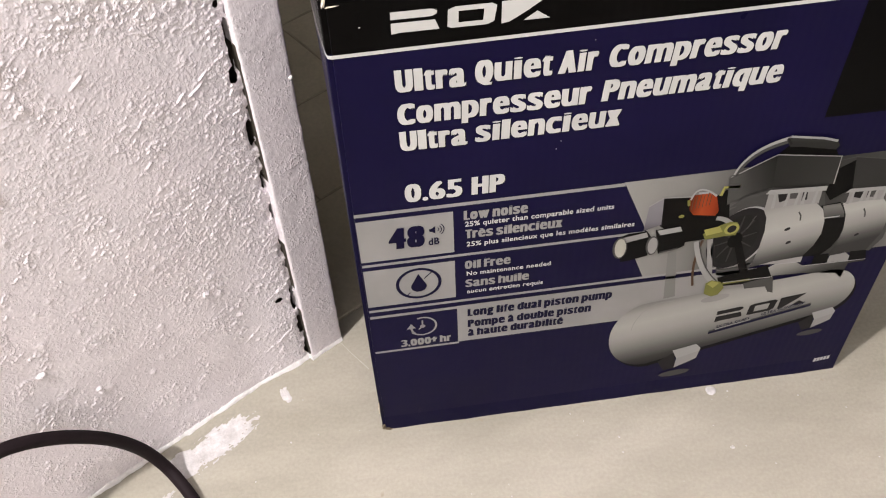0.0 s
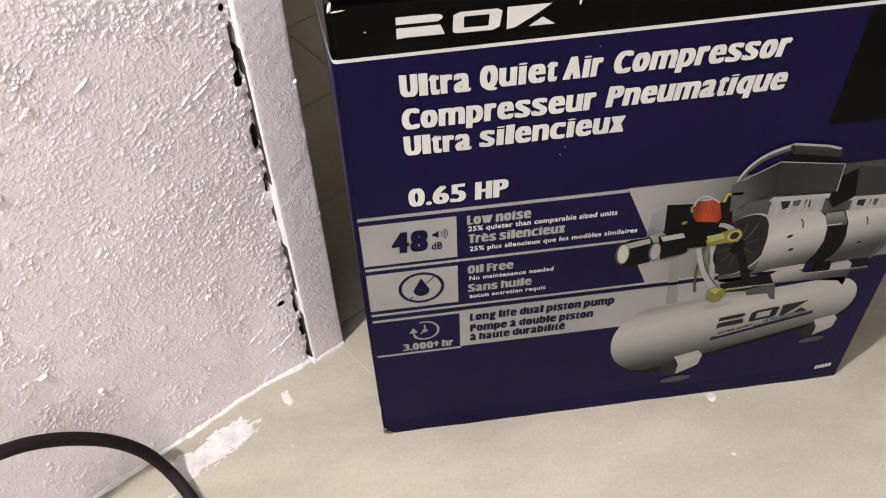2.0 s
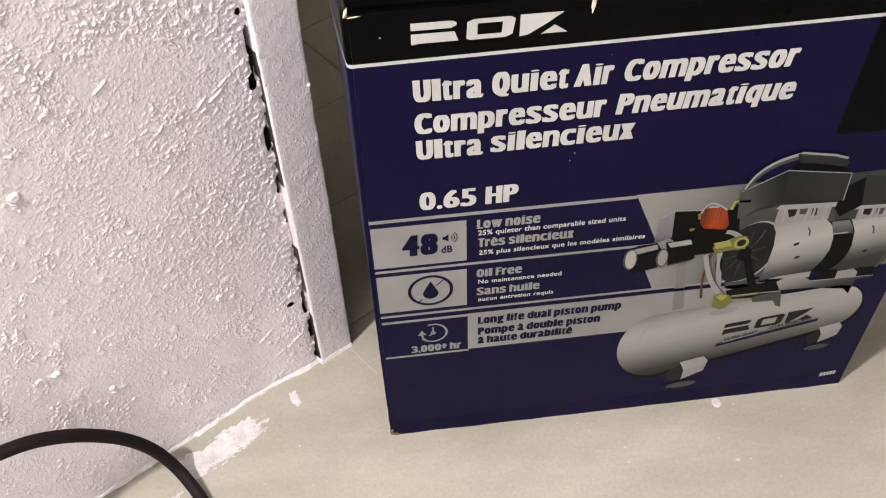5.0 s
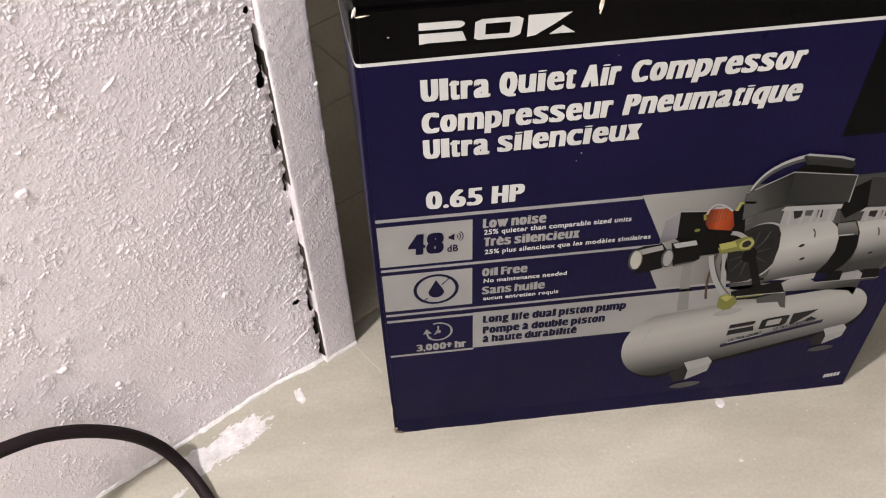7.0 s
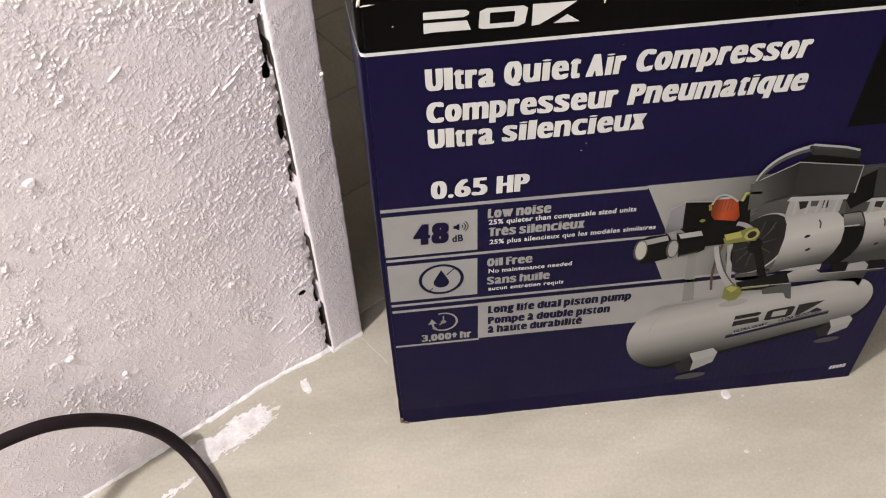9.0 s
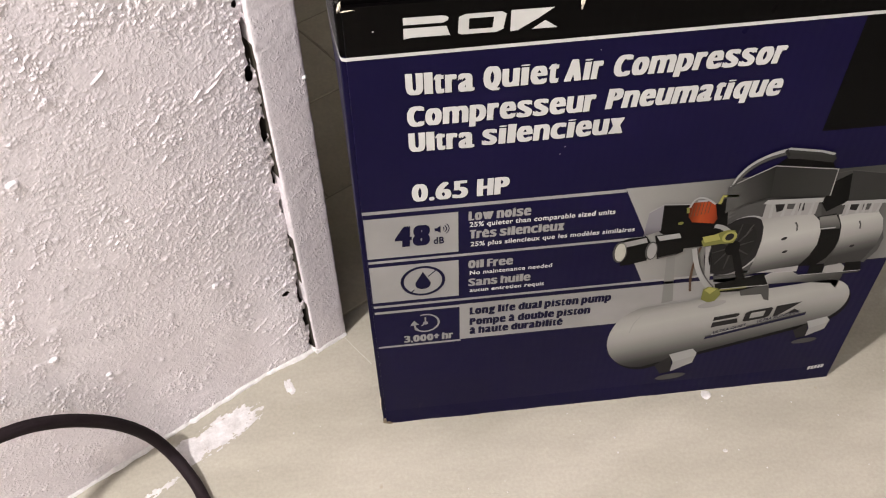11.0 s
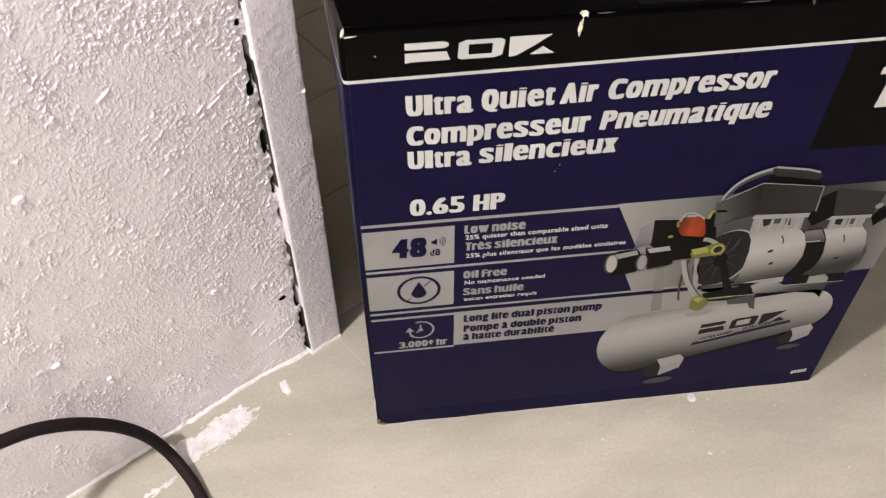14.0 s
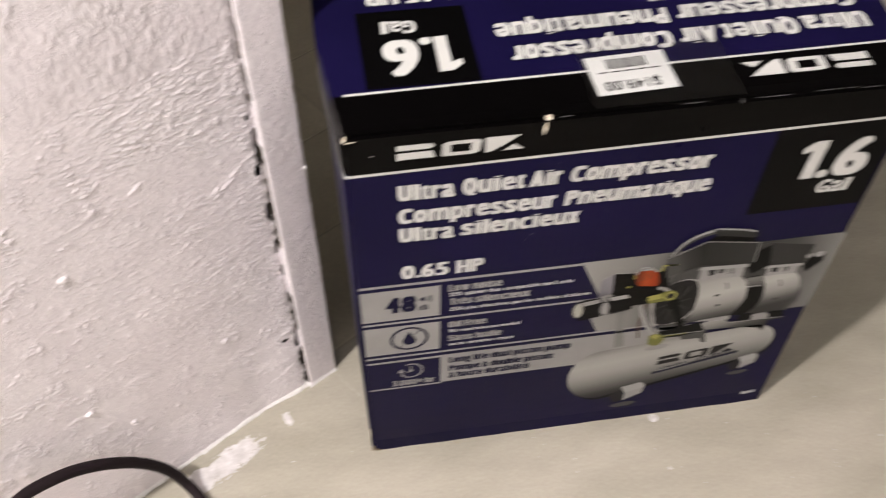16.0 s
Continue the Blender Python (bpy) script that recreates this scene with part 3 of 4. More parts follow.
def word(name, body, x0, x1, base, rise, cap, material, slant=0.0, layer=4, face="front", label="", parent=None, split=False, shadow=False, stem=0.252):
    """A heavy word from x0 to x1 on a base line that climbs by rise. On the lid it reads from the far side, x0 greater than x1."""
    holder = parent or carton
    if split:
        holder = tagged(new(name), label)
        holder.parent = parent or carton
    advance = [0.19 if c == " " else WIDTHS[c] for c in body]
    total = sum(advance) - GAP
    unit = (x1 - x0) / total
    verts, faces, tones, at = [], [], [], 0.0
    for character, step_on in zip(body, advance):
        if character != " ":
            shape, polygons = heavy(character, (step_on - GAP) * abs(unit) / cap, stem)
            if split:
                verts, faces, tones = [], [], []
            for under in (1, 0) if shadow else (0,):
                start = len(verts)
                for a, b, level in shape:
                    along = at * abs(unit) + a * cap
                    x = x0 + math.copysign(1, unit) * (along + slant * b * cap)
                    height = base + rise * along / abs(x1 - x0)
                    depth = LAYER * (layer + 0.05 * level - 1.5 * under)
                    if face == "front":
                        verts.append((x + 0.0005 * under, -depth, height + b * cap - 0.0007 * under))
                    else:
                        verts.append((x - 0.0005 * under, height - b * cap + 0.0007 * under, BOX_H + depth))
                faces += [tuple(start + n for n in f) for f in polygons]
                tones += [under] * len(polygons)
            if split:
                letter = mesh_from("letter", verts, faces, material, False)
                letter.materials.append(INK_BLACK)
                letter.polygons.foreach_set("material_index", tones)
                part("letter", letter, holder)
        at += step_on
    if not split:
        made = mesh_from(name, verts, faces, material, False)
        made.materials.append(INK_BLACK)
        made.polygons.foreach_set("material_index", tones)
        holder = part(name, made, holder, label)
    return holder


def letters(body, bold, slant):
    data = bpy.data.curves.new("letters", "FONT")
    data.body, data.offset, data.shear, data.resolution_u, data.space_character = body, min(bold, 0.022), slant, 4, 1.0 + 3.4 * bold
    ob = new("letters", data)
    bpy.context.view_layer.update()
    made = bpy.data.meshes.new_from_object(ob.evaluated_get(bpy.context.evaluated_depsgraph_get()))
    bpy.data.objects.remove(ob)
    bpy.data.curves.remove(data)
    return made


def extent(mesh):
    return np.array([v.co[:] for v in mesh.vertices])


def printed(name, body, x0, x1, base, cap, material, bold=0.022, layer=4, tilt=0.0, parent=None):
    """A line of small print from x0 to x1 on a base line."""
    mesh = letters(body, bold, 0.0)
    points = extent(mesh)
    low, high = points[:, 0].min(), points[:, 0].max()
    for v in mesh.vertices:
        x = x0 + (v.co.x - low) / (high - low) * (x1 - x0)
        v.co = (x, -LAYER * layer, base + cap * v.co.y / 0.70 + tilt * (x - x0))
    mesh.name = name
    mesh.materials.clear()
    mesh.materials.append(material)
    return part(name, mesh, parent or carton)


def emblem_shapes():
    """The maker's emblem as plain shapes in a unit box: a slit slab, a rounded frame and a slab cut on the slant."""
    slab = [[(0.0, 0.0), (0.055, 0.05), (0.30, 0.05), (0.275, 0.50), (0.0, 0.50)], [(0.0, 0.66), (0.255, 0.66), (0.285, 0.76), (0.29, 0.88), (0.27, 0.97), (0.24, 1.0), (0.0, 1.0)]]
    outer = [(0.35, 0.10), (0.375, 0.03), (0.60, 0.03), (0.645, 0.16), (0.66, 0.86), (0.63, 0.98), (0.40, 0.98), (0.355, 0.86)]
    inner = [(0.42, 0.27), (0.42, 0.25), (0.57, 0.25), (0.575, 0.27), (0.58, 0.73), (0.58, 0.76), (0.425, 0.76), (0.42, 0.73)]
    frame_quads = [[outer[n], outer[(n + 1) % 8], inner[(n + 1) % 8], inner[n]] for n in range(8)]
    cut = [[(0.69, 0.0), (0.74, 0.04), (0.86, 0.50), (0.97, 1.0), (0.69, 1.0)], [(0.83, 0.04), (1.0, 0.04), (0.915, 0.42)]]
    return slab, frame_quads, cut


def emblem(x0, x1, z0, z1, material, layer, face="front", tilt=0.0, parent=None, name="emblem_shape"):
    w, h = x1 - x0, z1 - z0
    for shapes in emblem_shapes():
        flat(name, [[(x0 + a * w, z0 + b * h + tilt * a * w) for a, b in shape] for shape in shapes], material, layer, "plain emblem shape", face, parent)


# stripes that part the black band from the blue
def stripe_z(x):
    return BAND_Z + 0.0147 * x


flat("front_stripe", [(-0.0030, stripe_z(0) - 0.0014), (BOX_W - 0.009, stripe_z(BOX_W) - 0.0014), (BOX_W - 0.009, stripe_z(BOX_W) + 0.0014), (-0.0030, stripe_z(0) + 0.0014)], INK_WHITE, 3, "thin white printed stripe")
flat("lid_stripe", [(0.000, TOP_Y - 0.0012), (BOX_W - 0.006, TOP_Y + 0.0053), (BOX_W - 0.006, TOP_Y + 0.0077), (0.000, TOP_Y + 0.0012)], INK_WHITE, 3, "thin white printed stripe", "lid")
edge_verts = []
for y in [0.0] + list(np.linspace(0.001, 0.0032, 5)) + list(np.linspace(0.006, 0.25, 24)):
    round_off = 0.0032 - math.sqrt(max(0.0, 0.0032**2 - (0.0032 - min(y, 0.0032)) ** 2))
    for z in (-0.0014, 0.0014):
        edge_verts.append((lean(BAND_Z) + round_off - side_bulge(y, BAND_Z) - 0.0004, y - 0.0006 * (y < 0.002), stripe_z(0) + z))
part("side_stripe", mesh_from("side_stripe", edge_verts, grid_faces(len(edge_verts) // 2, 2), INK_WHITE), carton, "thin white printed stripe")

emblem(0.0345, 0.1330, 0.4645, 0.4806, INK_WHITE, 3)
for body, x0, x1, base, rise, cap, slant in (
    ("Ultra", 0.0346, 0.0806, 0.4187, -0.0004, 0.0182, -0.02),
    ("Quiet", 0.0863, 0.1372, 0.4193, 0.0003, 0.0182, 0.0),
    ("Air", 0.1412, 0.1668, 0.4197, 0.0003, 0.0182, 0.03),
    ("Compressor", 0.1742, 0.2930, 0.4204, 0.0005, 0.0180, 0.06),
    ("Compresseur", 0.0344, 0.1655, 0.3905, 0.0008, 0.0180, 0.01),
    ("Pneumatique", 0.1729, 0.2985, 0.3918, 0.0000, 0.0181, 0.07),
    ("Ultra", 0.0351, 0.0815, 0.3668, -0.0004, 0.0178, -0.02),
    ("silencieux", 0.0868, 0.1886, 0.3674, 0.0006, 0.0178, 0.02),
):
    word("title_word", body, x0, x1, base, rise, cap, INK_WHITE, slant, label="bold white slanted lettering", split=True, shadow=True)
for body, x0, x1 in (("0.65", 0.0358, 0.0778), ("HP", 0.0845, 0.1090)):
    word("power_word", body, x0, x1, 0.3153, 0.0002, 0.0182, INK_WHITE, 0.0, label="bold white lettering", split=True, shadow=True)
flat("size_field", [(0.3430, 0.3520), (0.4500, 0.3520), (0.4490, 0.4570), (0.3430, 0.4560)], INK_BLACK, 1, "black printed field")
word("size_number", "1.6", 0.3705, 0.4350, 0.3930, 0.0, 0.0455, INK_WHITE, 0.05, label="large white slanted number", split=True, shadow=True)
word("size_unit", "Gal", 0.3995, 0.4290, 0.3725, 0.0, 0.0165, INK_WHITE, 0.08, label="white slanted lettering", stem=0.20)


# feature rows, which lean with the carton
def row(x0, x1, z0, z1):
    return [(x - 0.0135 * (z - 0.19), z) for x, z in rect(x0, x1, z0, z1)]


flat("picture_ground", [(0.2005, 0.3086), (0.4545, 0.3098), (0.4545, 0.1905), (0.2310, 0.1905), (0.2085, 0.2475), (0.2265, 0.2475)], BAND, 1, "grey printed ground")
flat("row_line", row(-0.0010, 0.2030, 0.3045, 0.3080), INK_GREY, 1)
flat("row_field", row(-0.0006, 0.0722, 0.2528, 0.2996), INK_GREY, 1, "light grey printed field")
flat("row_line", row(-0.0004, 0.2250, 0.2468, 0.2498), INK_GREY, 2)
flat("row_field", row(-0.0003, 0.0722, 0.1953, 0.2422), INK_GREY, 1, "light grey printed field")
flat("row_line", row(-0.0002, 0.3350, 0.1882, 0.1912), INK_GREY, 2)
flat("row_line", row(0.0000, 0.0728, 0.1797, 0.1830), INK_GREY, 4)
flat("row_field", row(0.0728, 0.3350, 0.1315, 0.1830), INK_GREY, 2, "light grey printed field")
flat("row_line", row(0.0000, 0.0735, 0.1288, 0.1315), INK_GREY, 2)
flat("row_line", row(0.0728, 0.2760, 0.1832, 0.1868), INK_NAVY, 3)

word("noise_number", "48", 0.0208, 0.0484, 0.2650, 0.0, 0.0235, INK_NAVY, 0.03, label="bold navy number", split=True)
printed("noise_unit", "dB", 0.0514, 0.0598, 0.2652, 0.0078, INK_NAVY)
flat("speaker_sign", [[(0.0524, 0.2800), (0.0540, 0.2800), (0.0570, 0.2778), (0.0570, 0.2858), (0.0540, 0.2834), (0.0524, 0.2834)]] + [q for r in (0.0022, 0.0042, 0.0062) for q in band(oval(0.0575, 0.2820, r, r * 1.15, 0, 8, -0.9, 0.9), 0.0007)], INK_NAVY, 3)
ring = oval(0.0421, 0.2196, 0.0172, 0.0180, 0, 40)
flat("oil_sign", band(ring + ring[:1], 0.0027) + band([(0.0325, 0.2062), (0.0350, 0.2092)], 0.0010) + band([(0.0466, 0.2250), (0.0530, 0.2325)], 0.0010), INK_NAVY, 3, "navy ring with a bar")
flat("drop_sign", [(0.0421, 0.2318)] + oval(0.0421, 0.2160, 0.0064, 0.0068, 0, 18, -math.pi * 1.17, math.pi * 0.17)[::-1], INK_NAVY, 4, "navy drop")
turn_ring = oval(0.0432, 0.1612, 0.0116, 0.0122, 0, 30, -math.pi * 0.80, math.pi * 0.62)
flat("hours_sign", band(turn_ring, 0.0018) + [[(0.0298, 0.1590), (0.0334, 0.1662), (0.0374, 0.1596)]] + band([(0.0334, 0.1602), (0.0344, 0.1550), (0.0367, 0.1520)], 0.0018) + band([(0.0432, 0.1694), (0.0432, 0.1612), (0.0397, 0.1573)], 0.0014) + [oval(0.0432, 0.1612, 0.0024, 0.0024, 0, 10)], INK_GREY, 4, "grey clock arrow")
word("hours_number", "3,000+ hr", 0.0237, 0.0674, 0.1348, 0.0, 0.0098, INK_GREY, label="grey lettering", layer=5, stem=0.235)
for body, x0, x1, base, cap, colour in (
    ("Low noise", 0.0787, 0.1276, 0.2889, 0.0102, INK_GREY),
    ("Très silencieux", 0.0800, 0.1555, 0.2676, 0.0100, INK_GREY),
    ("Oil Free", 0.0795, 0.1165, 0.2307, 0.0098, INK_GREY),
    ("Sans huile", 0.0800, 0.1325, 0.2071, 0.0098, INK_GREY),
    ("Long life dual piston pump", 0.0818, 0.2068, 0.1670, 0.0102, INK_NAVY),
    ("Pompe à double piston", 0.0820, 0.1900, 0.1514, 0.0102, INK_NAVY),
    ("à haute durabilité", 0.0822, 0.1663, 0.1381, 0.0102, INK_NAVY),
):
    word("feature_line", body, x0, x1, base, 0.0, cap, colour, stem=0.235)
for body, x0, x1, base, cap in (
    ("25% quieter than comparable sized units", 0.0797, 0.1954, 0.2814, 0.0054),
    ("25% plus silencieux que les modèles similaires", 0.0809, 0.2144, 0.2582, 0.0052),
    ("No maintenance needed", 0.0810, 0.1498, 0.2222, 0.0050),
    ("aucun entretien requis", 0.0813, 0.1448, 0.1990, 0.0050),
):
    tagged(printed("feature_note", body, x0, x1, base, cap, INK_WHITE), "line of small white print", kind="stuff")
flat("article_number", [rect(0.4300 + 0.0033 * n, 0.4327 + 0.0033 * n, 0.0165 + 0.0004 * n, 0.0225 + 0.0004 * n) for n in range(5)], INK_WHITE, 2, "small white bars")

# the pictured compressor, printed flat
picture = tagged(new("compressor_picture"), "printed picture of a silver twin-motor compressor")
picture.parent = carton


def art(shape, material, layer, name="picture_area"):
    return flat(name, shape, material, layer, "", "front", picture)


FAN, KNOB, VALVE = (0.3076, 0.2261), (0.4368, 0.2809), (0.2581, 0.2837)
NUT, EYE, DIAL, NECK = (0.2517, 0.2632), (0.2974, 0.2406), (0.2057, 0.2334), (0.3025, 0.1477)
HOLES = ((0.3467, 0.2312, 0.0021), (0.3520, 0.2136, 0.0019), (0.4119, 0.2128, 0.0017))
P3 = [[(0.3107, 0.2380), (0.3128, 0.2433)], [(0.3120, 0.2428), (0.3141, 0.2481)], [(0.3132, 0.2475), (0.3153, 0.2528)]]


# posts, motors and the fan between them
art([(0.2480, 0.2197), (0.2553, 0.2200), (0.2645, 0.1574), (0.2545, 0.1558)], POST_INK, 3)
art([(0.2794, 0.2296), (0.2841, 0.2304), (0.2934, 0.1787), (0.2887, 0.1795)], INK_GREY, 6)
art([(0.2830, 0.2560), (0.3191, 0.2833), (0.3677, 0.2700), (0.3760, 0.2427), (0.3289, 0.2353), (0.3245, 0.1713), (0.2968, 0.1798)], INK_STEEL, 2)
art(oval(*FAN, 0.0258, 0.0380, -0.12, 36), INK_PALE, 4, "picture_rim")
art(oval(FAN[0] - 0.0018, FAN[1] - 0.0002, 0.0250, 0.0370, -0.12, 36), INK_CHARCOAL, 5, "picture_fan")
art(oval(FAN[0] - 0.0040, FAN[1] - 0.0010, 0.0190, 0.0300, -0.12, 30), FAN_INK, 6)
for n in range(10):
    c, s = math.cos(n * 0.628 + 0.2), math.sin(n * 0.628 + 0.2)
    art(band([(FAN[0] - 0.004 + 0.004 * c, FAN[1] + 0.006 * s), (FAN[0] - 0.004 + 0.0175 * c, FAN[1] + 0.0285 * s)], (0.0022, 0.0010)), INK_DIM, 7, "picture_blade")
art(oval(FAN[0] - 0.0040, FAN[1] - 0.0010, 0.0062, 0.0092), INK_BLACK, 8)
for n in range(3):
    art(band(P3[n], 0.0011), INK_STEEL, 8, "picture_vent")
art([(0.3192, 0.2605), (0.3414, 0.2615), (0.3631, 0.2598), (0.3717, 0.2504), (0.3772, 0.2354), (0.3791, 0.2192), (0.3763, 0.2046), (0.3697, 0.1918), (0.3431, 0.1898), (0.3252, 0.1855), (0.3274, 0.2098), (0.3273, 0.2319), (0.3246, 0.2487)], MOTOR_INK, 7, "picture_motor")
art([(0.3684, 0.2550), (0.3843, 0.2569), (0.3916, 0.2461), (0.3968, 0.2283), (0.3974, 0.2120), (0.3933, 0.1990), (0.3857, 0.1901), (0.3700, 0.1910), (0.3763, 0.2046), (0.3791, 0.2192), (0.3767, 0.2369)], INK_BLACK, 6, "picture_strap")
art([(0.3704, 0.2547), (0.3848, 0.2554), (0.3911, 0.2448), (0.3934, 0.2374), (0.3763, 0.2384)], STRAP_INK, 7)
art(band([(0.3755, 0.2393), (0.3888, 0.2395)], 0.0016), INK_PALE, 8)
art([(0.3868, 0.2552), (0.4033, 0.2570), (0.4210, 0.2552), (0.4285, 0.2452), (0.4338, 0.2287), (0.4345, 0.2110), (0.4275, 0.1891), (0.4077, 0.1891), (0.3927, 0.1875), (0.3966, 0.2016), (0.3977, 0.2209), (0.3940, 0.2402)], MOTOR_INK, 7, "picture_motor")
art([(0.4275, 0.1891), (0.4345, 0.2110), (0.4335, 0.2309), (0.4381, 0.2193), (0.4383, 0.2029), (0.4310, 0.1878)], INK_STEEL, 6)
for x, z, w in HOLES:
    art(oval(x, z, w * 1.25, w * 0.9, 0.5), INK_CHARCOAL, 9, "picture_hole")
for slot in ([(0.3510, 0.2512), (0.3538, 0.2466), (0.3551, 0.2401)], [(0.4077, 0.2453), (0.4102, 0.2407), (0.4117, 0.2348)]):
    art(band(slot, 0.0013), INK_STEEL, 9, "picture_slot")
# cooling fins, brackets and hoods
art([(0.3195, 0.2780), (0.3642, 0.2752), (0.3653, 0.2589), (0.3418, 0.2601), (0.3202, 0.2583)], INK_GREY, 8)
art([(0.3268, 0.2770), (0.3354, 0.2764), (0.3359, 0.2677), (0.3307, 0.2657)], INK_CHARCOAL, 9)
art([(0.3480, 0.2754), (0.3520, 0.2749), (0.3538, 0.2652), (0.3492, 0.2645)], INK_CHARCOAL, 9)
art([(0.3376, 0.2755), (0.3448, 0.2752), (0.3444, 0.2679), (0.3385, 0.2687)], INK_STEEL, 9)
art([(0.3885, 0.2679), (0.4205, 0.2662), (0.4205, 0.2539), (0.4014, 0.2552), (0.3893, 0.2534)], INK_GREY, 8)
art([(0.3926, 0.2673), (0.4004, 0.2669), (0.4002, 0.2588), (0.3936, 0.2611)], INK_CHARCOAL, 9)
art([(0.4040, 0.2664), (0.4114, 0.2661), (0.4110, 0.2587), (0.4051, 0.2588)], INK_STEEL, 9)
for fin in ([(0.3250, 0.2785), (0.3266, 0.2595)], [(0.3365, 0.2776), (0.3365, 0.2601)], [(0.3452, 0.2771), (0.3451, 0.2603)], [(0.3501, 0.2764), (0.3509, 0.2602)], [(0.3598, 0.2758), (0.3602, 0.2596)], [(0.3921, 0.2687), (0.3929, 0.2543)], [(0.4012, 0.2675), (0.4014, 0.2552)], [(0.4060, 0.2675), (0.4068, 0.2551)], [(0.4121, 0.2667), (0.4132, 0.2549)], [(0.4195, 0.2663), (0.4192, 0.2548)]):
    art(band(fin, (0.0017, 0.0028)), INK_PALE, 10, "picture_fin")
art([(0.3167, 0.2777), (0.3194, 0.2819), (0.3670, 0.2788), (0.3671, 0.2735), (0.3242, 0.2760)], INK_PALE, 11, "picture_bracket")
art([(0.3847, 0.2677), (0.3882, 0.2719), (0.4241, 0.2698), (0.4246, 0.2656), (0.3896, 0.2677)], INK_PALE, 11, "picture_bracket")
art([(0.2996, 0.2767), (0.3194, 0.2819), (0.3184, 0.2768), (0.3016, 0.2684), (0.2903, 0.2659)], INK_STEEL, 6)
art([(0.3225, 0.3273), (0.3324, 0.3272), (0.3614, 0.3194), (0.3664, 0.3108), (0.3156, 0.3197)], INK_BLACK, 5)
art([(0.2826, 0.3004), (0.3159, 0.3203), (0.3206, 0.2844), (0.3014, 0.2791), (0.2869, 0.2704)], FACET_INK, 9, "picture_hood")
art([(0.3159, 0.3203), (0.3688, 0.3105), (0.3713, 0.2802), (0.3206, 0.2844)], HOOD_INK, 9, "picture_hood")
art(band([(0.2837, 0.3015), (0.3159, 0.3203), (0.3688, 0.3105), (0.3713, 0.2802)], 0.0011), INK_GREY, 10)
art([(0.3702, 0.2959), (0.3851, 0.3059), (0.3923, 0.2740), (0.3745, 0.2603), (0.3673, 0.2714)], INK_BLACK, 6, "picture_hood")
art([(0.3816, 0.3076), (0.4267, 0.2972), (0.4248, 0.2655), (0.3893, 0.2728)], HOOD_INK, 7, "picture_hood")
art(band([(0.3464, 0.3021), (0.3816, 0.3076), (0.4267, 0.2972)], 0.0009), INK_STEEL, 8)
art([(0.4248, 0.2655), (0.4296, 0.2787), (0.4435, 0.2814), (0.4438, 0.2691), (0.4311, 0.2535)], INK_BLACK, 6)
art(oval(*KNOB, 0.0050, 0.0042), INK_PALE, 9, "picture_knob")
art(oval(KNOB[0] - 0.010, KNOB[1] - 0.001, 0.0034, 0.0034), INK_GREY, 9, "picture_knob")
# handle
art(band(arc(*[(0.2864, 0.3018), (0.2926, 0.3292), (0.3240, 0.3348)], 14), (0.0030, 0.0062)), INK_STEEL, 10, "picture_handle")
art(band(arc(*[(0.2855, 0.3038), (0.2912, 0.3312), (0.3226, 0.3367)], 14), (0.0016, 0.0036)), INK_PALE, 11)
art([(0.3185, 0.3355), (0.3221, 0.3385), (0.3489, 0.3323), (0.3601, 0.3280), (0.3631, 0.3228), (0.3612, 0.3188), (0.3327, 0.3260), (0.3234, 0.3271)], GRIP_INK, 12, "picture_grip")
art(band([(0.3213, 0.3381), (0.3489, 0.3323), (0.3601, 0.3280)], 0.0022), INK_PALE, 13)
art(band([(0.3194, 0.3371), (0.3235, 0.3301)], 0.0014), INK_CHARCOAL, 13)
# switch box, valve, gauges
art([(0.2340, 0.2870), (0.2872, 0.2817), (0.2927, 0.2532), (0.2786, 0.2312), (0.2607, 0.2302), (0.2353, 0.2546)], INK_BLACK, 6, "picture_switch_box")
art([(0.2235, 0.2786), (0.2340, 0.2870), (0.2366, 0.2558), (0.2227, 0.2508)], SIDE_INK, 7)
art(band([(0.2234, 0.2793), (0.2340, 0.2870), (0.2570, 0.2845)], 0.0011), INK_GREY, 8)
art([(0.2545, 0.2829), (0.2576, 0.2864), (0.2723, 0.2863), (0.2761, 0.2839), (0.2817, 0.2644), (0.2799, 0.2592), (0.2611, 0.2632), (0.2572, 0.2692)], VALVE_INK, 9, "picture_valve")
for n in range(6):
    art(band([(VALVE[0] + 0.0028 * n, VALVE[1] + 0.0008 * n), (VALVE[0] + 0.0002 + 0.0028 * n, VALVE[1] - 0.0140 + 0.0006 * n)], 0.0006), INK_COPPER, 10, "picture_rib")
art(band(arc(*[(0.2558, 0.2814), (0.2582, 0.3017), (0.2764, 0.2825)], 12), 0.0017), INK_PALE, 11)
art(band([(0.2609, 0.2879), (0.2693, 0.2874)], 0.0022), INK_PALE, 10)
art(band([(0.2797, 0.2821), (0.2810, 0.2910), (0.2937, 0.2899)], 0.0028), INK_YELLOW, 9)
art([(0.2807, 0.2819), (0.2830, 0.2881), (0.2954, 0.2865), (0.2899, 0.2780)], INK_BLACK, 8)
art(oval(*NUT, 0.0024, 0.0019), INK_BRASS, 9)
art(band([(0.2543, 0.2816), (0.2556, 0.2748)], 0.0022), INK_BRASS, 10)
art(band(arc(*[(0.2817, 0.2555), (0.2894, 0.2551), (0.2976, 0.2441)], 8), 0.0046), INK_GREY, 8)
art([(0.2737, 0.2384), (0.2865, 0.2464), (0.2945, 0.2495), (0.3006, 0.2479), (0.3041, 0.2389), (0.3023, 0.2320), (0.2915, 0.2322), (0.2772, 0.2307)], INK_BRASS, 9, "picture_lever")
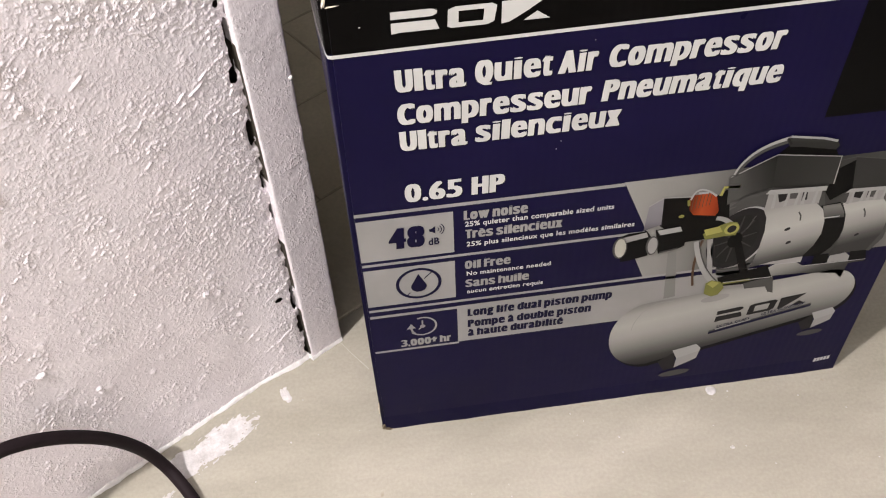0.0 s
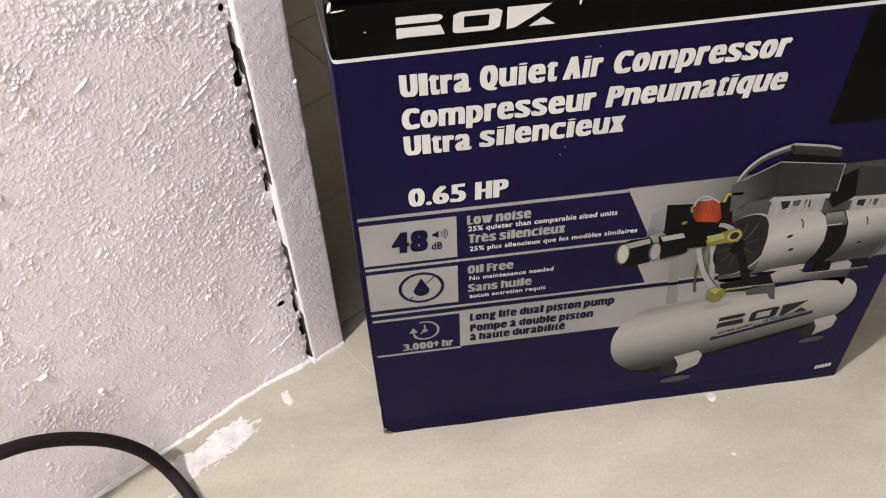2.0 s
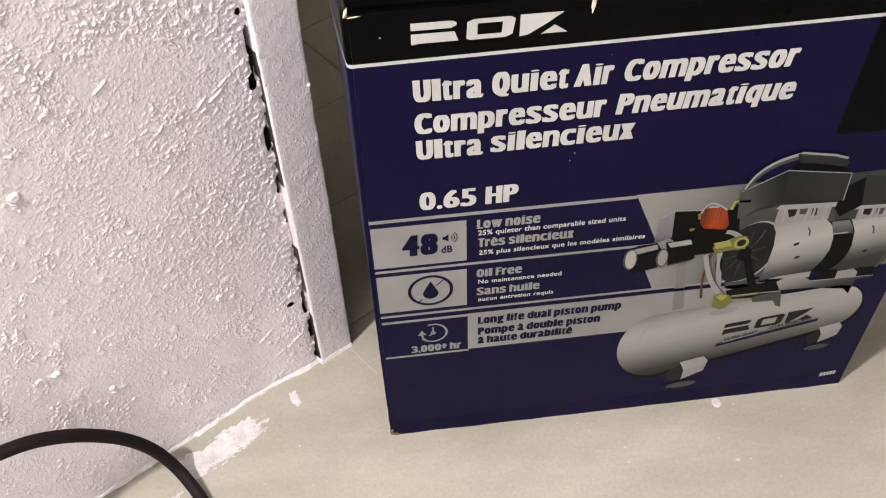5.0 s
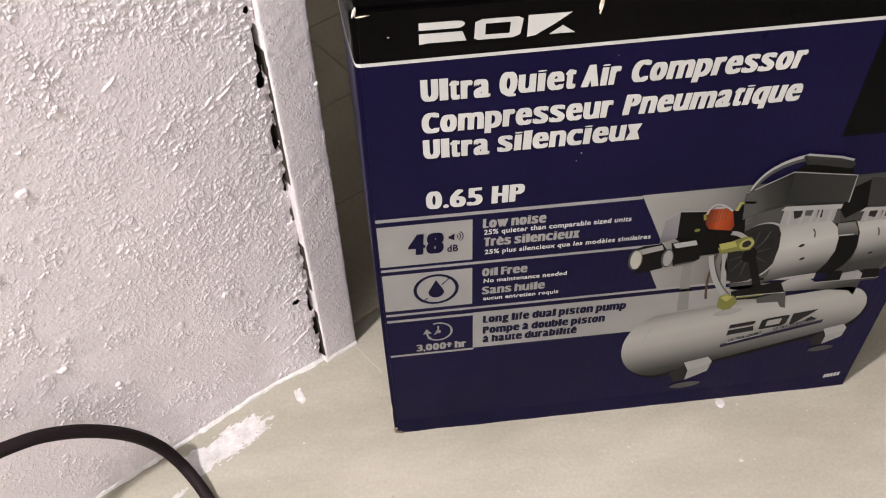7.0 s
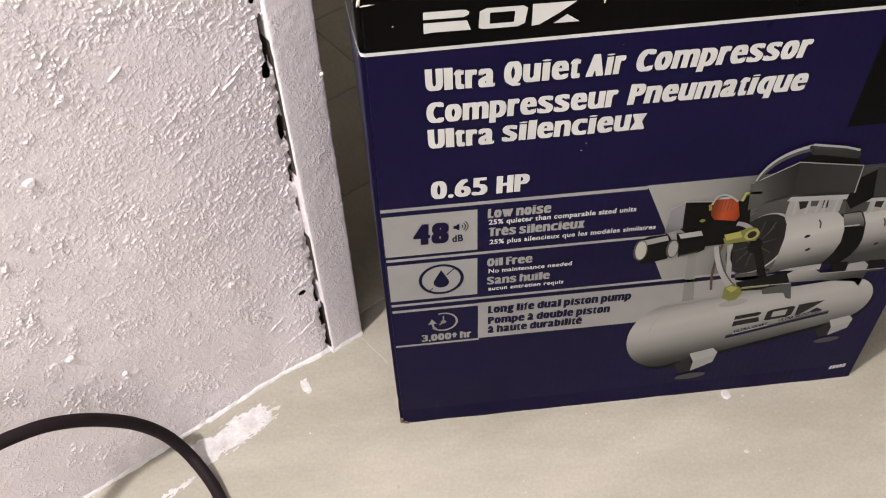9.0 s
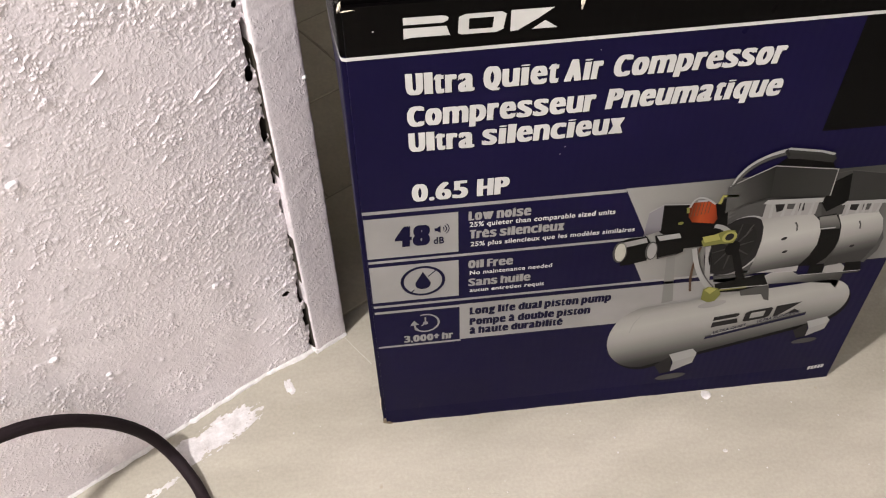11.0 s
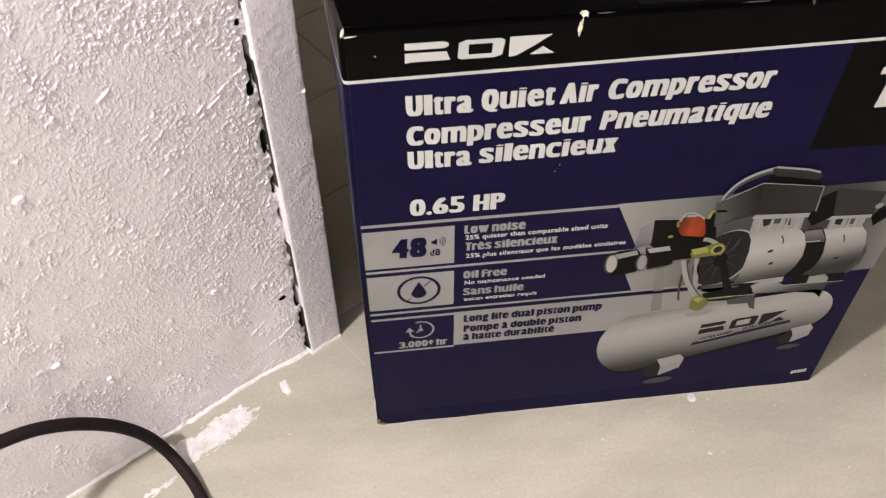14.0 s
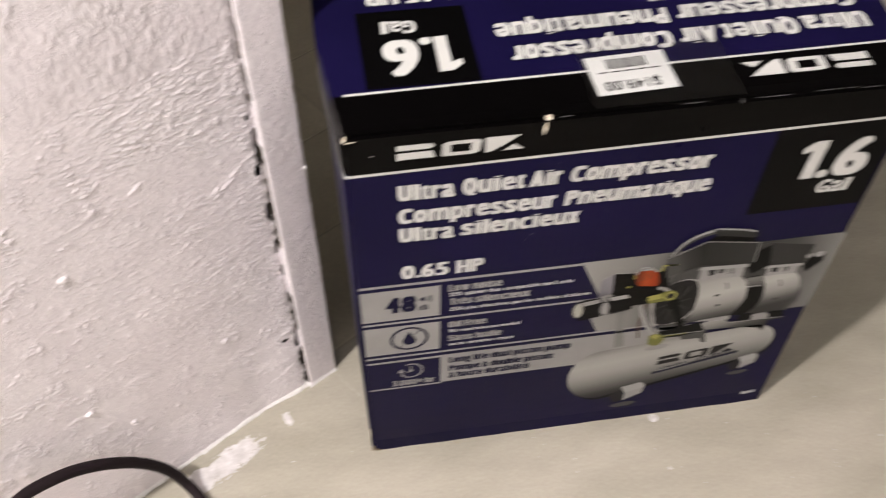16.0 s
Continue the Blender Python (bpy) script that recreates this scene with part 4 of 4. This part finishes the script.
art([(0.2737, 0.2434), (0.2866, 0.2457), (0.2902, 0.2381), (0.2771, 0.2357)], INK_YELLOW, 10)
art(oval(*EYE, 0.0062, 0.0068), INK_YELLOW, 11)
art(oval(*EYE, 0.0038, 0.0044), INK_CHARCOAL, 12)
art(band([(0.3028, 0.2319), (0.3112, 0.2085), (0.3239, 0.1714)], (0.0060, 0.0072)), INK_BLACK, 10, "picture_hose")
art([(0.2039, 0.2466), (0.2106, 0.2498), (0.2261, 0.2503), (0.2302, 0.2427), (0.2305, 0.2194), (0.2154, 0.2158), (0.2081, 0.2154)], INK_BLACK, 8, "picture_gauge")
art([(0.2064, 0.2455), (0.2258, 0.2490), (0.2277, 0.2430), (0.2102, 0.2392)], INK_GREY, 9)
art(oval(*DIAL, 0.0060, 0.0132, 0.08), INK_STEEL, 9)
art(oval(DIAL[0] + 0.0004, DIAL[1], 0.0046, 0.0116, 0.08), INK_CREAM, 10, "picture_dial")
art([(0.2327, 0.2508), (0.2530, 0.2513), (0.2594, 0.2398), (0.2604, 0.2266), (0.2551, 0.2238), (0.2391, 0.2203)], INK_BLACK, 10, "picture_gauge")
art([(0.2342, 0.2498), (0.2530, 0.2513), (0.2555, 0.2453), (0.2376, 0.2437)], INK_PALE, 11)
art(band([(0.2399, 0.2217), (0.2550, 0.2245)], 0.0018), INK_STEEL, 11)
art(oval(DIAL[0] + 0.0268, DIAL[1] - 0.0014, 0.0052, 0.0118, 0.08), INK_STEEL, 11)
art(oval(DIAL[0] + 0.0272, DIAL[1] - 0.0014, 0.0040, 0.0102, 0.08), INK_GREY, 12, "picture_dial")
# tubes and brass drain
art(band(arc(*[(0.2753, 0.2302), (0.2707, 0.2011), (0.2777, 0.1700)], 10), 0.0022), INK_COPPER, 7, "picture_tube")
art(band(arc(*[(0.2701, 0.2295), (0.2780, 0.1922), (0.2971, 0.1685)], 10), 0.0044), INK_PALE, 8, "picture_tube")
art(band(arc(*[(0.2726, 0.2292), (0.2805, 0.1949), (0.2982, 0.1731)], 10), 0.0010), INK_STEEL, 9, "picture_tube")
# base plates and tank
art([(0.3230, 0.1819), (0.3415, 0.1861), (0.3483, 0.1715), (0.3504, 0.1614), (0.3027, 0.1643), (0.2984, 0.1771)], INK_BLACK, 8)
art([(0.3425, 0.1820), (0.3477, 0.1859), (0.3664, 0.1853), (0.3732, 0.1795), (0.3774, 0.1684), (0.3482, 0.1699)], PLATE_INK, 9, "picture_plate")
art([(0.3734, 0.1787), (0.4314, 0.1775), (0.4303, 0.1745), (0.4166, 0.1743), (0.4156, 0.1541), (0.4090, 0.1618), (0.3774, 0.1684)], PLATE_INK, 8, "picture_plate")
art(band([(0.3425, 0.1820), (0.3477, 0.1859), (0.3664, 0.1853)], 0.0010), INK_PALE, 10)
art(band([(0.3734, 0.1787), (0.4314, 0.1775)], 0.0008), INK_PALE, 10)
art([(0.3267, 0.1876), (0.3396, 0.1934), (0.3708, 0.1917), (0.3710, 0.1838), (0.3466, 0.1861)], INK_GREY, 6)
art([(0.3811, 0.1916), (0.3941, 0.1912), (0.3957, 0.1791), (0.3817, 0.1790)], INK_BLACK, 9)
art([(0.4135, 0.1905), (0.4277, 0.1899), (0.4314, 0.1775), (0.4153, 0.1785)], INK_BLACK, 9)
art([(0.3957, 0.1878), (0.4089, 0.1904), (0.4151, 0.1840), (0.4150, 0.1777), (0.3960, 0.1783)], INK_GREY, 7)
tank = oval(0.2470, 0.1045, 0.0352, 0.0490, 0.10, 22, math.pi * 0.5, math.pi * 1.5) + oval(0.4050, 0.1350, 0.0290, 0.0325, 0.15, 18, -math.pi * 0.5, math.pi * 0.5)
art([(x + 0.003, z - 0.005) for x, z in tank], INK_BLACK, 5, "picture_shadow")
art(tank, TANK_INK, 8, "picture_tank")
art(band(oval(0.2590, 0.1070, 0.028, 0.0450, 0.10, 16, 1.1, 2.9), 0.0007), INK_GREY, 10)
art([(0.3241, 0.1641), (0.3498, 0.1696), (0.3558, 0.1447), (0.3503, 0.1473), (0.3461, 0.1555), (0.3270, 0.1562)], INK_STEEL, 9)
art(oval(*NECK, 0.0130, 0.0048, 0.15), INK_GREY, 9)
art([(0.2893, 0.1714), (0.2938, 0.1747), (0.3028, 0.1708), (0.3074, 0.1619), (0.3036, 0.1526), (0.2976, 0.1511), (0.2902, 0.1565)], INK_BRASS, 10, "picture_drain")
art([(0.2905, 0.1703), (0.2945, 0.1737), (0.3019, 0.1701), (0.2971, 0.1636)], INK_YELLOW, 11)
art(band([(0.3045, 0.1681), (0.3292, 0.1689)], 0.0028), INK_BRASS, 10)
art(band([(0.3052, 0.1696), (0.3490, 0.1690)], 0.0010), INK_PALE, 11)
for x, z, s in ((0.2785, 0.0725, 1.0), (0.4055, 0.1050, 0.82)):
    art(oval(x + 0.006 * s, z - 0.040 * s, 0.015 * s, 0.0050 * s, 0.1), INK_STEEL, 7)
    art([(x - 0.014 * s, z - 0.016 * s), (x, z - 0.004 * s), (x + 0.006 * s, z - 0.030 * s), (x - 0.006 * s, z - 0.033 * s)], INK_CHARCOAL, 9)
    art([(x - 0.002 * s, z), (x + 0.020 * s, z + 0.006 * s), (x + 0.0255 * s, z - 0.002 * s), (x + 0.024 * s, z - 0.018 * s), (x + 0.004 * s, z - 0.030 * s), (x + 0.004 * s, z - 0.014 * s)], INK_PALE, 10, "picture_foot")
    art([(x + 0.004 * s, z - 0.014 * s), (x + 0.0250 * s, z - 0.006 * s), (x + 0.024 * s, z - 0.018 * s), (x + 0.004 * s, z - 0.030 * s)], INK_GREY, 11)
# emblem and strip on the pictured tank
emblem(0.3090, 0.3920, 0.1105, 0.1270, INK_CHARCOAL, 11, tilt=0.14, parent=picture, name="picture_emblem")
art([(0.3065, 0.0925), (0.3985, 0.1165), (0.3985, 0.1215), (0.3065, 0.0980)], INK_STEEL, 10, "picture_strip")
art([(0.3065, 0.0925), (0.3985, 0.1165), (0.3985, 0.1200), (0.3450, 0.1062), (0.3065, 0.0960)], INK_NAVY, 11, "picture_strip")
art([(0.3120, 0.0985), (0.3440, 0.1070), (0.3440, 0.1082), (0.3120, 0.0997)], INK_PALE, 12, "picture_strip")
printed("picture_words", "ULTRA QUIET", 0.3130, 0.3430, 0.1008, 0.0040, INK_NAVY, layer=12, tilt=0.25, parent=picture)
printed("picture_words", "ULTRA SILENCIEUX", 0.3530, 0.3910, 0.1116, 0.0040, INK_NAVY, layer=12, tilt=0.25, parent=picture)

# lid print, which reads from the far side
flat("lid_field", [(0.0180, 0.0490), (0.1080, 0.0490), (0.1080, 0.1420), (0.0180, 0.1420)], INK_BLACK, 1, "black printed field", "lid")
emblem(0.4190, 0.3140, 0.0415, 0.0240, INK_WHITE, 3, "lid")
for body, x0, x1, base, rise in (
    ("Ultra", 0.4390, 0.3830, 0.0905, 0.0000),
    ("Quiet", 0.3780, 0.3130, 0.0895, -0.0005),
    ("Air", 0.3080, 0.2770, 0.0885, -0.0005),
    ("Compressor", 0.2700, 0.1370, 0.0870, -0.0025),
    ("Compresseur", 0.4390, 0.2830, 0.1190, -0.0010),
    ("Pneumatique", 0.2750, 0.1290, 0.1165, -0.0025),
    ("Ultra", 0.4390, 0.3830, 0.1440, 0.0),
    ("silencieux", 0.3780, 0.2650, 0.1430, 0.0),
):
    word("lid_word", body, x0, x1, base, rise, 0.0200, INK_WHITE, 0.04, 4, "lid", "bold white slanted lettering", split=True, shadow=True)
word("lid_size", "1.6", 0.0965, 0.0350, 0.1050, -0.0020, 0.0425, INK_WHITE, 0.0, 4, "lid", "large white number", split=True, shadow=True)
word("lid_unit", "Gal", 0.0660, 0.0375, 0.1265, 0.0020, 0.0155, INK_WHITE, 0.04, 4, "lid", "white lettering", stem=0.20)
word("lid_power", "0.65 HP", 0.1080, 0.0290, 0.1690, 0.0, 0.0190, INK_WHITE, 0.0, 4, "lid", "bold white lettering")

# price sticker under tape
sticker = part("price_sticker", from_bmesh("price_sticker", block((0.0655, 0.0440, 0.0003)), LABEL_PAPER), carton, "white paper price sticker with a barcode")
sticker.matrix_world = Matrix.Translation((0.2242, 0.0402, BOX_H + 0.0013)) @ Matrix.Rotation(radians(2.5), 4, "Z")


def on_sticker(name, mesh):
    return part(name, mesh, sticker)


price = letters("$149.00", 0.028, 0.0)
pts = extent(price)
for v in price.vertices:
    a, b = (v.co.x - pts[:, 0].min()) / np.ptp(pts[:, 0]), (v.co.y - pts[:, 1].min()) / np.ptp(pts[:, 1])
    v.co = (0.0200 - 0.0450 * a, -0.0060 - 0.0125 * b, 0.0005)
price.materials.append(INK_CHARCOAL)
on_sticker("price", price)
bars, x = bmesh.new(), -0.0170
while x < 0.0150:
    w = float(rng.choice((0.0004, 0.0007, 0.0011)))
    bars.faces.new([bars.verts.new(c) for c in ((x, 0.0060, 0.0004), (x + w, 0.0060, 0.0004), (x + w, 0.0175, 0.0004), (x, 0.0175, 0.0004))])
    x += w + float(rng.choice((0.0005, 0.0008)))
on_sticker("barcode", from_bmesh("barcode", bars, INK_CHARCOAL))
small = bmesh.new()
for n in range(5):
    x0 = -0.026 + 0.0105 * n
    small.faces.new([small.verts.new(c) for c in ((x0, 0.0020, 0.0004), (x0 + 0.0085, 0.0020, 0.0004), (x0 + 0.0085, 0.0034, 0.0004), (x0, 0.0034, 0.0004))])
on_sticker("small_print", from_bmesh("small_print", small, INK_STEEL))


# frayed corners and tears
def tear(name, place, size, material, seed, turn=0.0, label="torn pale cardboard"):
    bm = bmesh.new()
    bmesh.ops.create_icosphere(bm, subdivisions=2, radius=1.0)
    for vert in bm.verts:
        push = 0.75 + 0.7 * noise.noise(vert.co * 1.7 + Vector((seed, 0, 0))) + 0.25 * noise.noise(vert.co * 5 + Vector((0, seed, 0)))
        vert.co = Vector((vert.co.x * size[0], vert.co.y * size[1], vert.co.z * size[2])) * push
    ob = part(name, from_bmesh(name, bm, material), carton, label)
    ob.matrix_world = Matrix.Translation(place) @ Matrix.Rotation(turn, 4, "Y")
    return ob


tear("torn_corner", (-0.0043, 0.0012, 0.4905), (0.0013, 0.0012, 0.0046), CORE, 1.0, 0.3)
tear("torn_corner", (0.0000, -0.0002, 0.4885), (0.0045, 0.0005, 0.0007), CORE, 2.0, -0.1)
tear("torn_corner", (0.0000, 0.0004, 0.0030), (0.0030, 0.0022, 0.0042), DARK_CORE, 3.0)
tear("torn_corner", (0.0040, -0.0016, 0.0020), (0.0050, 0.0012, 0.0022), DARK_CORE, 4.0, 0.4)
tear("torn_edge", (-0.0024, 0.0012, 0.0380), (0.0008, 0.0014, 0.0130), CORE, 5.0, 0.02)
tear("torn_edge", (0.1500, 0.0020, 0.4930), (0.0042, 0.0032, 0.0018), CORE, 6.0, 0.4)
tear("torn_edge", (0.1480, -0.0002, 0.4840), (0.0013, 0.0006, 0.0075), CORE, 7.0, 0.12)
tear("torn_edge", (0.3020, 0.0006, 0.4915), (0.0010, 0.0012, 0.0045), SCUFF, 8.0, -0.1, "scuffed edge")
for n, (x, length) in enumerate(((0.164, 0.008), (0.262, 0.010), (0.330, 0.016), (0.372, 0.014), (0.408, 0.010), (0.392, 0.006), (0.432, 0.008))):
    tear("worn_edge", (x, 0.0010 + 0.0012 * (n % 2), BOX_H - 0.0006), (length, 0.0004, 0.0005), SCUFF, 60.0 + n, 0.0, "scuffed edge")
for n, (x, w) in enumerate(((0.308, 0.0010), (0.345, 0.0009), (0.418, 0.0014), (0.300, 0.0008), (0.425, 0.0007), (0.17, 0.0006))):
    tear("frayed_edge", (x, -0.0004, 0.0022 + 0.0006 * (n % 3)), (w * 2.2, 0.0006, 0.0018), CORE if n % 2 else DARK_CORE, 20.0 + n)
for x, z, r in ((0.0155, 0.4720, 0.0008), (0.1450, 0.3520, 0.0004), (0.1640, 0.4440, 0.0003), (0.1480, 0.3590, 0.0004)):
    tear("paint_speck", (x, -0.0003, z), (r, 0.0003, r), SPLATTER, 40 + x * 100, label="white paint speck")

# clear tape over the left edge and round the sticker
tape_verts, steps = [], 14
for y in np.linspace(0.004, 0.10, 20):
    for n in range(steps):
        a = n / (steps - 1)
        z = BOX_H - 0.055 + 0.052 * min(1, a * 1.6)
        x = lean(z) - side_bulge(y, z) - 0.0009 - 0.0045 * max(0.0, 1 - abs(a - 0.6) * 4) * math.sin(math.pi * (y - 0.004) / 0.096) + max(0.0, a - 0.62) * 0.10
        tape_verts.append((x, y, min(z, BOX_H) + (0.0014 if a > 0.62 else 0.0) + 0.0005 * noise.noise(Vector((y * 90, a * 5, 0)))))
part("packing_tape", mesh_from("packing_tape", tape_verts, grid_faces(20, steps), TAPE), carton, "creased clear packing tape")

wrap = []
for y in np.linspace(0.0035, 0.072, 12):
    for x in np.linspace(0.186, 0.305, 16):
        wrap.append((x, y, BOX_H + 0.0021 + 0.0006 * noise.noise(Vector((x * 70, y * 70, 3)))))
part("sticker_tape", mesh_from("sticker_tape", wrap, grid_faces(12, 16), TAPE), carton, "creased clear tape over the sticker")

# ---- the air hose ----
def glide(points, count):
    """A smooth line through points, count steps between each two."""
    p = [np.array(q) for q in (points[0], *points, points[-1])]
    line = []
    for a, b, c, d in zip(p, p[1:], p[2:], p[3:]):
        for s in np.linspace(0, 1, count, endpoint=False):
            line.append(0.5 * (2 * b + (c - a) * s + (2 * a - 5 * b + 4 * c - d) * s * s + (3 * b - 3 * c + d - a) * s**3))
    return line + [p[-1]]


def build_hose():
    radius = 0.0058
    lead = [(-0.3441, -0.3218, 0.0060), (-0.3484, -0.1941, 0.1181), (-0.3458, -0.1331, 0.1781), (-0.3332, -0.1109, 0.1808), (-0.3180, -0.0894, 0.1770)]
    arch = [(-0.2989, -0.0724, 0.1672), (-0.2788, -0.0584, 0.1545), (-0.2564, -0.0430, 0.1296), (-0.2341, -0.0288, 0.0946), (-0.2169, -0.0202, 0.0556), (-0.2030, -0.0223, 0.0220), (-0.1865, -0.0421, 0.0105), (-0.1750, -0.0623, 0.0062)]
    tail = [(-0.1546, -0.1099, 0.0062), (-0.1365, -0.1870, 0.0062), (-0.1475, -0.2669, 0.0062)]
    path = [np.array((q[0], q[1], max(q[2], radius))) for q in glide(lead + arch + tail, 16)]
    verts, sides = [], 18
    up = Vector((0.3, -0.9, 0.3))
    for n, p in enumerate(path):
        way = Vector(path[min(n + 1, len(path) - 1)] - path[max(n - 1, 0)]).normalized()
        out = way.cross(up).normalized()
        up = out.cross(way).normalized()
        for k in range(sides):
            a = math.tau * k / sides
            verts.append(Vector(p) + radius * (math.cos(a) * out + math.sin(a) * up))
    faces = [(n * sides + k, n * sides + (k + 1) % sides, (n + 1) * sides + (k + 1) % sides, (n + 1) * sides + k) for n in range(len(path) - 1) for k in range(sides)]
    faces += [tuple(range(sides))[::-1], tuple((len(path) - 1) * sides + k for k in range(sides))]
    return mesh_from("air_hose", verts, faces, RUBBER)


tagged(new("air_hose", build_hose()), "black rubber air hose leaning in an arch against the wall", "hose")


# ---- paint on the floor ----
def spatter(name, centre, turn, length, width, cell, cover, seed, label):
    """A brushed patch of dried paint: a thin crust broken up by streaks."""
    n, m = int(length / cell), int(width / cell)
    a, b = np.meshgrid((np.arange(n + 1) / n - 0.5) * length, (np.arange(m + 1) / m - 0.5) * width)
    streak = layered(a * 0.4, b, 0.0026, seed, 3, 0.65)
    body = 1.25 - (2 * a / length) ** 2 * 1.0 - (2 * b / width) ** 2 * 1.0 + 0.9 * (layered(a, b, 0.02, seed + 9) - 0.5)
    height = body * cover + (streak - 0.5) * 1.1
    x = centre[0] + a * math.cos(turn) - b * math.sin(turn)
    y = centre[1] + a * math.sin(turn) + b * math.cos(turn)
    z = 0.0002 + 0.0006 * np.clip(height, -0.2, 1)
    keep = height > 0.18
    index = np.arange(a.size).reshape(a.shape)
    inside = keep[:-1, :-1] & keep[1:, :-1] & keep[:-1, 1:] & keep[1:, 1:]
    quads = np.stack((index[:-1, :-1], index[:-1, 1:], index[1:, 1:], index[1:, :-1]), -1)[inside]
    used, renamed = np.unique(quads, return_inverse=True)
    verts = np.stack((x.ravel(), y.ravel(), z.ravel()), -1)[used]
    return tagged(new(name, mesh_from(name, verts, renamed.reshape(-1, 4), SPLATTER)), label, "paint stain", kind="stuff")


spatter("paint_smear", (-0.160, 0.010), 0.66, 0.092, 0.032, 0.0005, 0.66, 300, "dried white paint smear brushed on the concrete floor")
spatter("paint_smear", (-0.192, -0.010), 0.2, 0.028, 0.030, 0.0006, 1.6, 320, "thick white paint daub beside the wall")
spatter("paint_smear", (-0.093, 0.053), 1.9, 0.019, 0.011, 0.0005, 0.60, 340, "small white paint daub on the concrete floor")
spatter("paint_smear", (-0.215, -0.045), 0.66, 0.05, 0.010, 0.0006, 0.30, 350, "thin white paint streak on the concrete floor")


def drop(place, radius, seed, ragged=0.45):
    bm = bmesh.new()
    bmesh.ops.create_circle(bm, cap_ends=True, segments=14, radius=1.0)
    for vert in bm.verts:
        r = radius * (0.8 + ragged * noise.noise(vert.co * 1.4 + Vector((seed, 0, 0))))
        vert.co = Vector((vert.co.x * r, vert.co.y * r, 0))
    made = bmesh.ops.extrude_face_region(bm, geom=bm.faces[:])
    for vert in made["geom"]:
        if isinstance(vert, bmesh.types.BMVert):
            vert.co = Vector((vert.co.x * 0.72, vert.co.y * 0.72, min(0.0012, radius * 0.25)))
    bmesh.ops.recalc_face_normals(bm, faces=bm.faces[:])
    ob = tagged(new("paint_drop", from_bmesh("paint_drop", bm, SPLATTER)), "dried white paint drop on the concrete floor", "paint stain", "paint drops on the floor")
    ob.location = (place[0], place[1], 0.0001)
    return ob


drop((0.3258, -0.0072), 0.0066, 1, 0.15)
drop((0.3262, -0.0710), 0.0026, 2)
for n in range(85):
    x, y = float(rng.uniform(-0.20, 0.62)), float(rng.uniform(-0.20, 0.10))
    if INTO.dot(Vector((x, y, 0))) < 0.10 and not (-0.01 < x < 0.47 and y > -0.004):
        drop((x, y), float(rng.choice((0.0006, 0.0009, 0.0013, 0.0018), p=(0.4, 0.35, 0.2, 0.05))), n + 5)
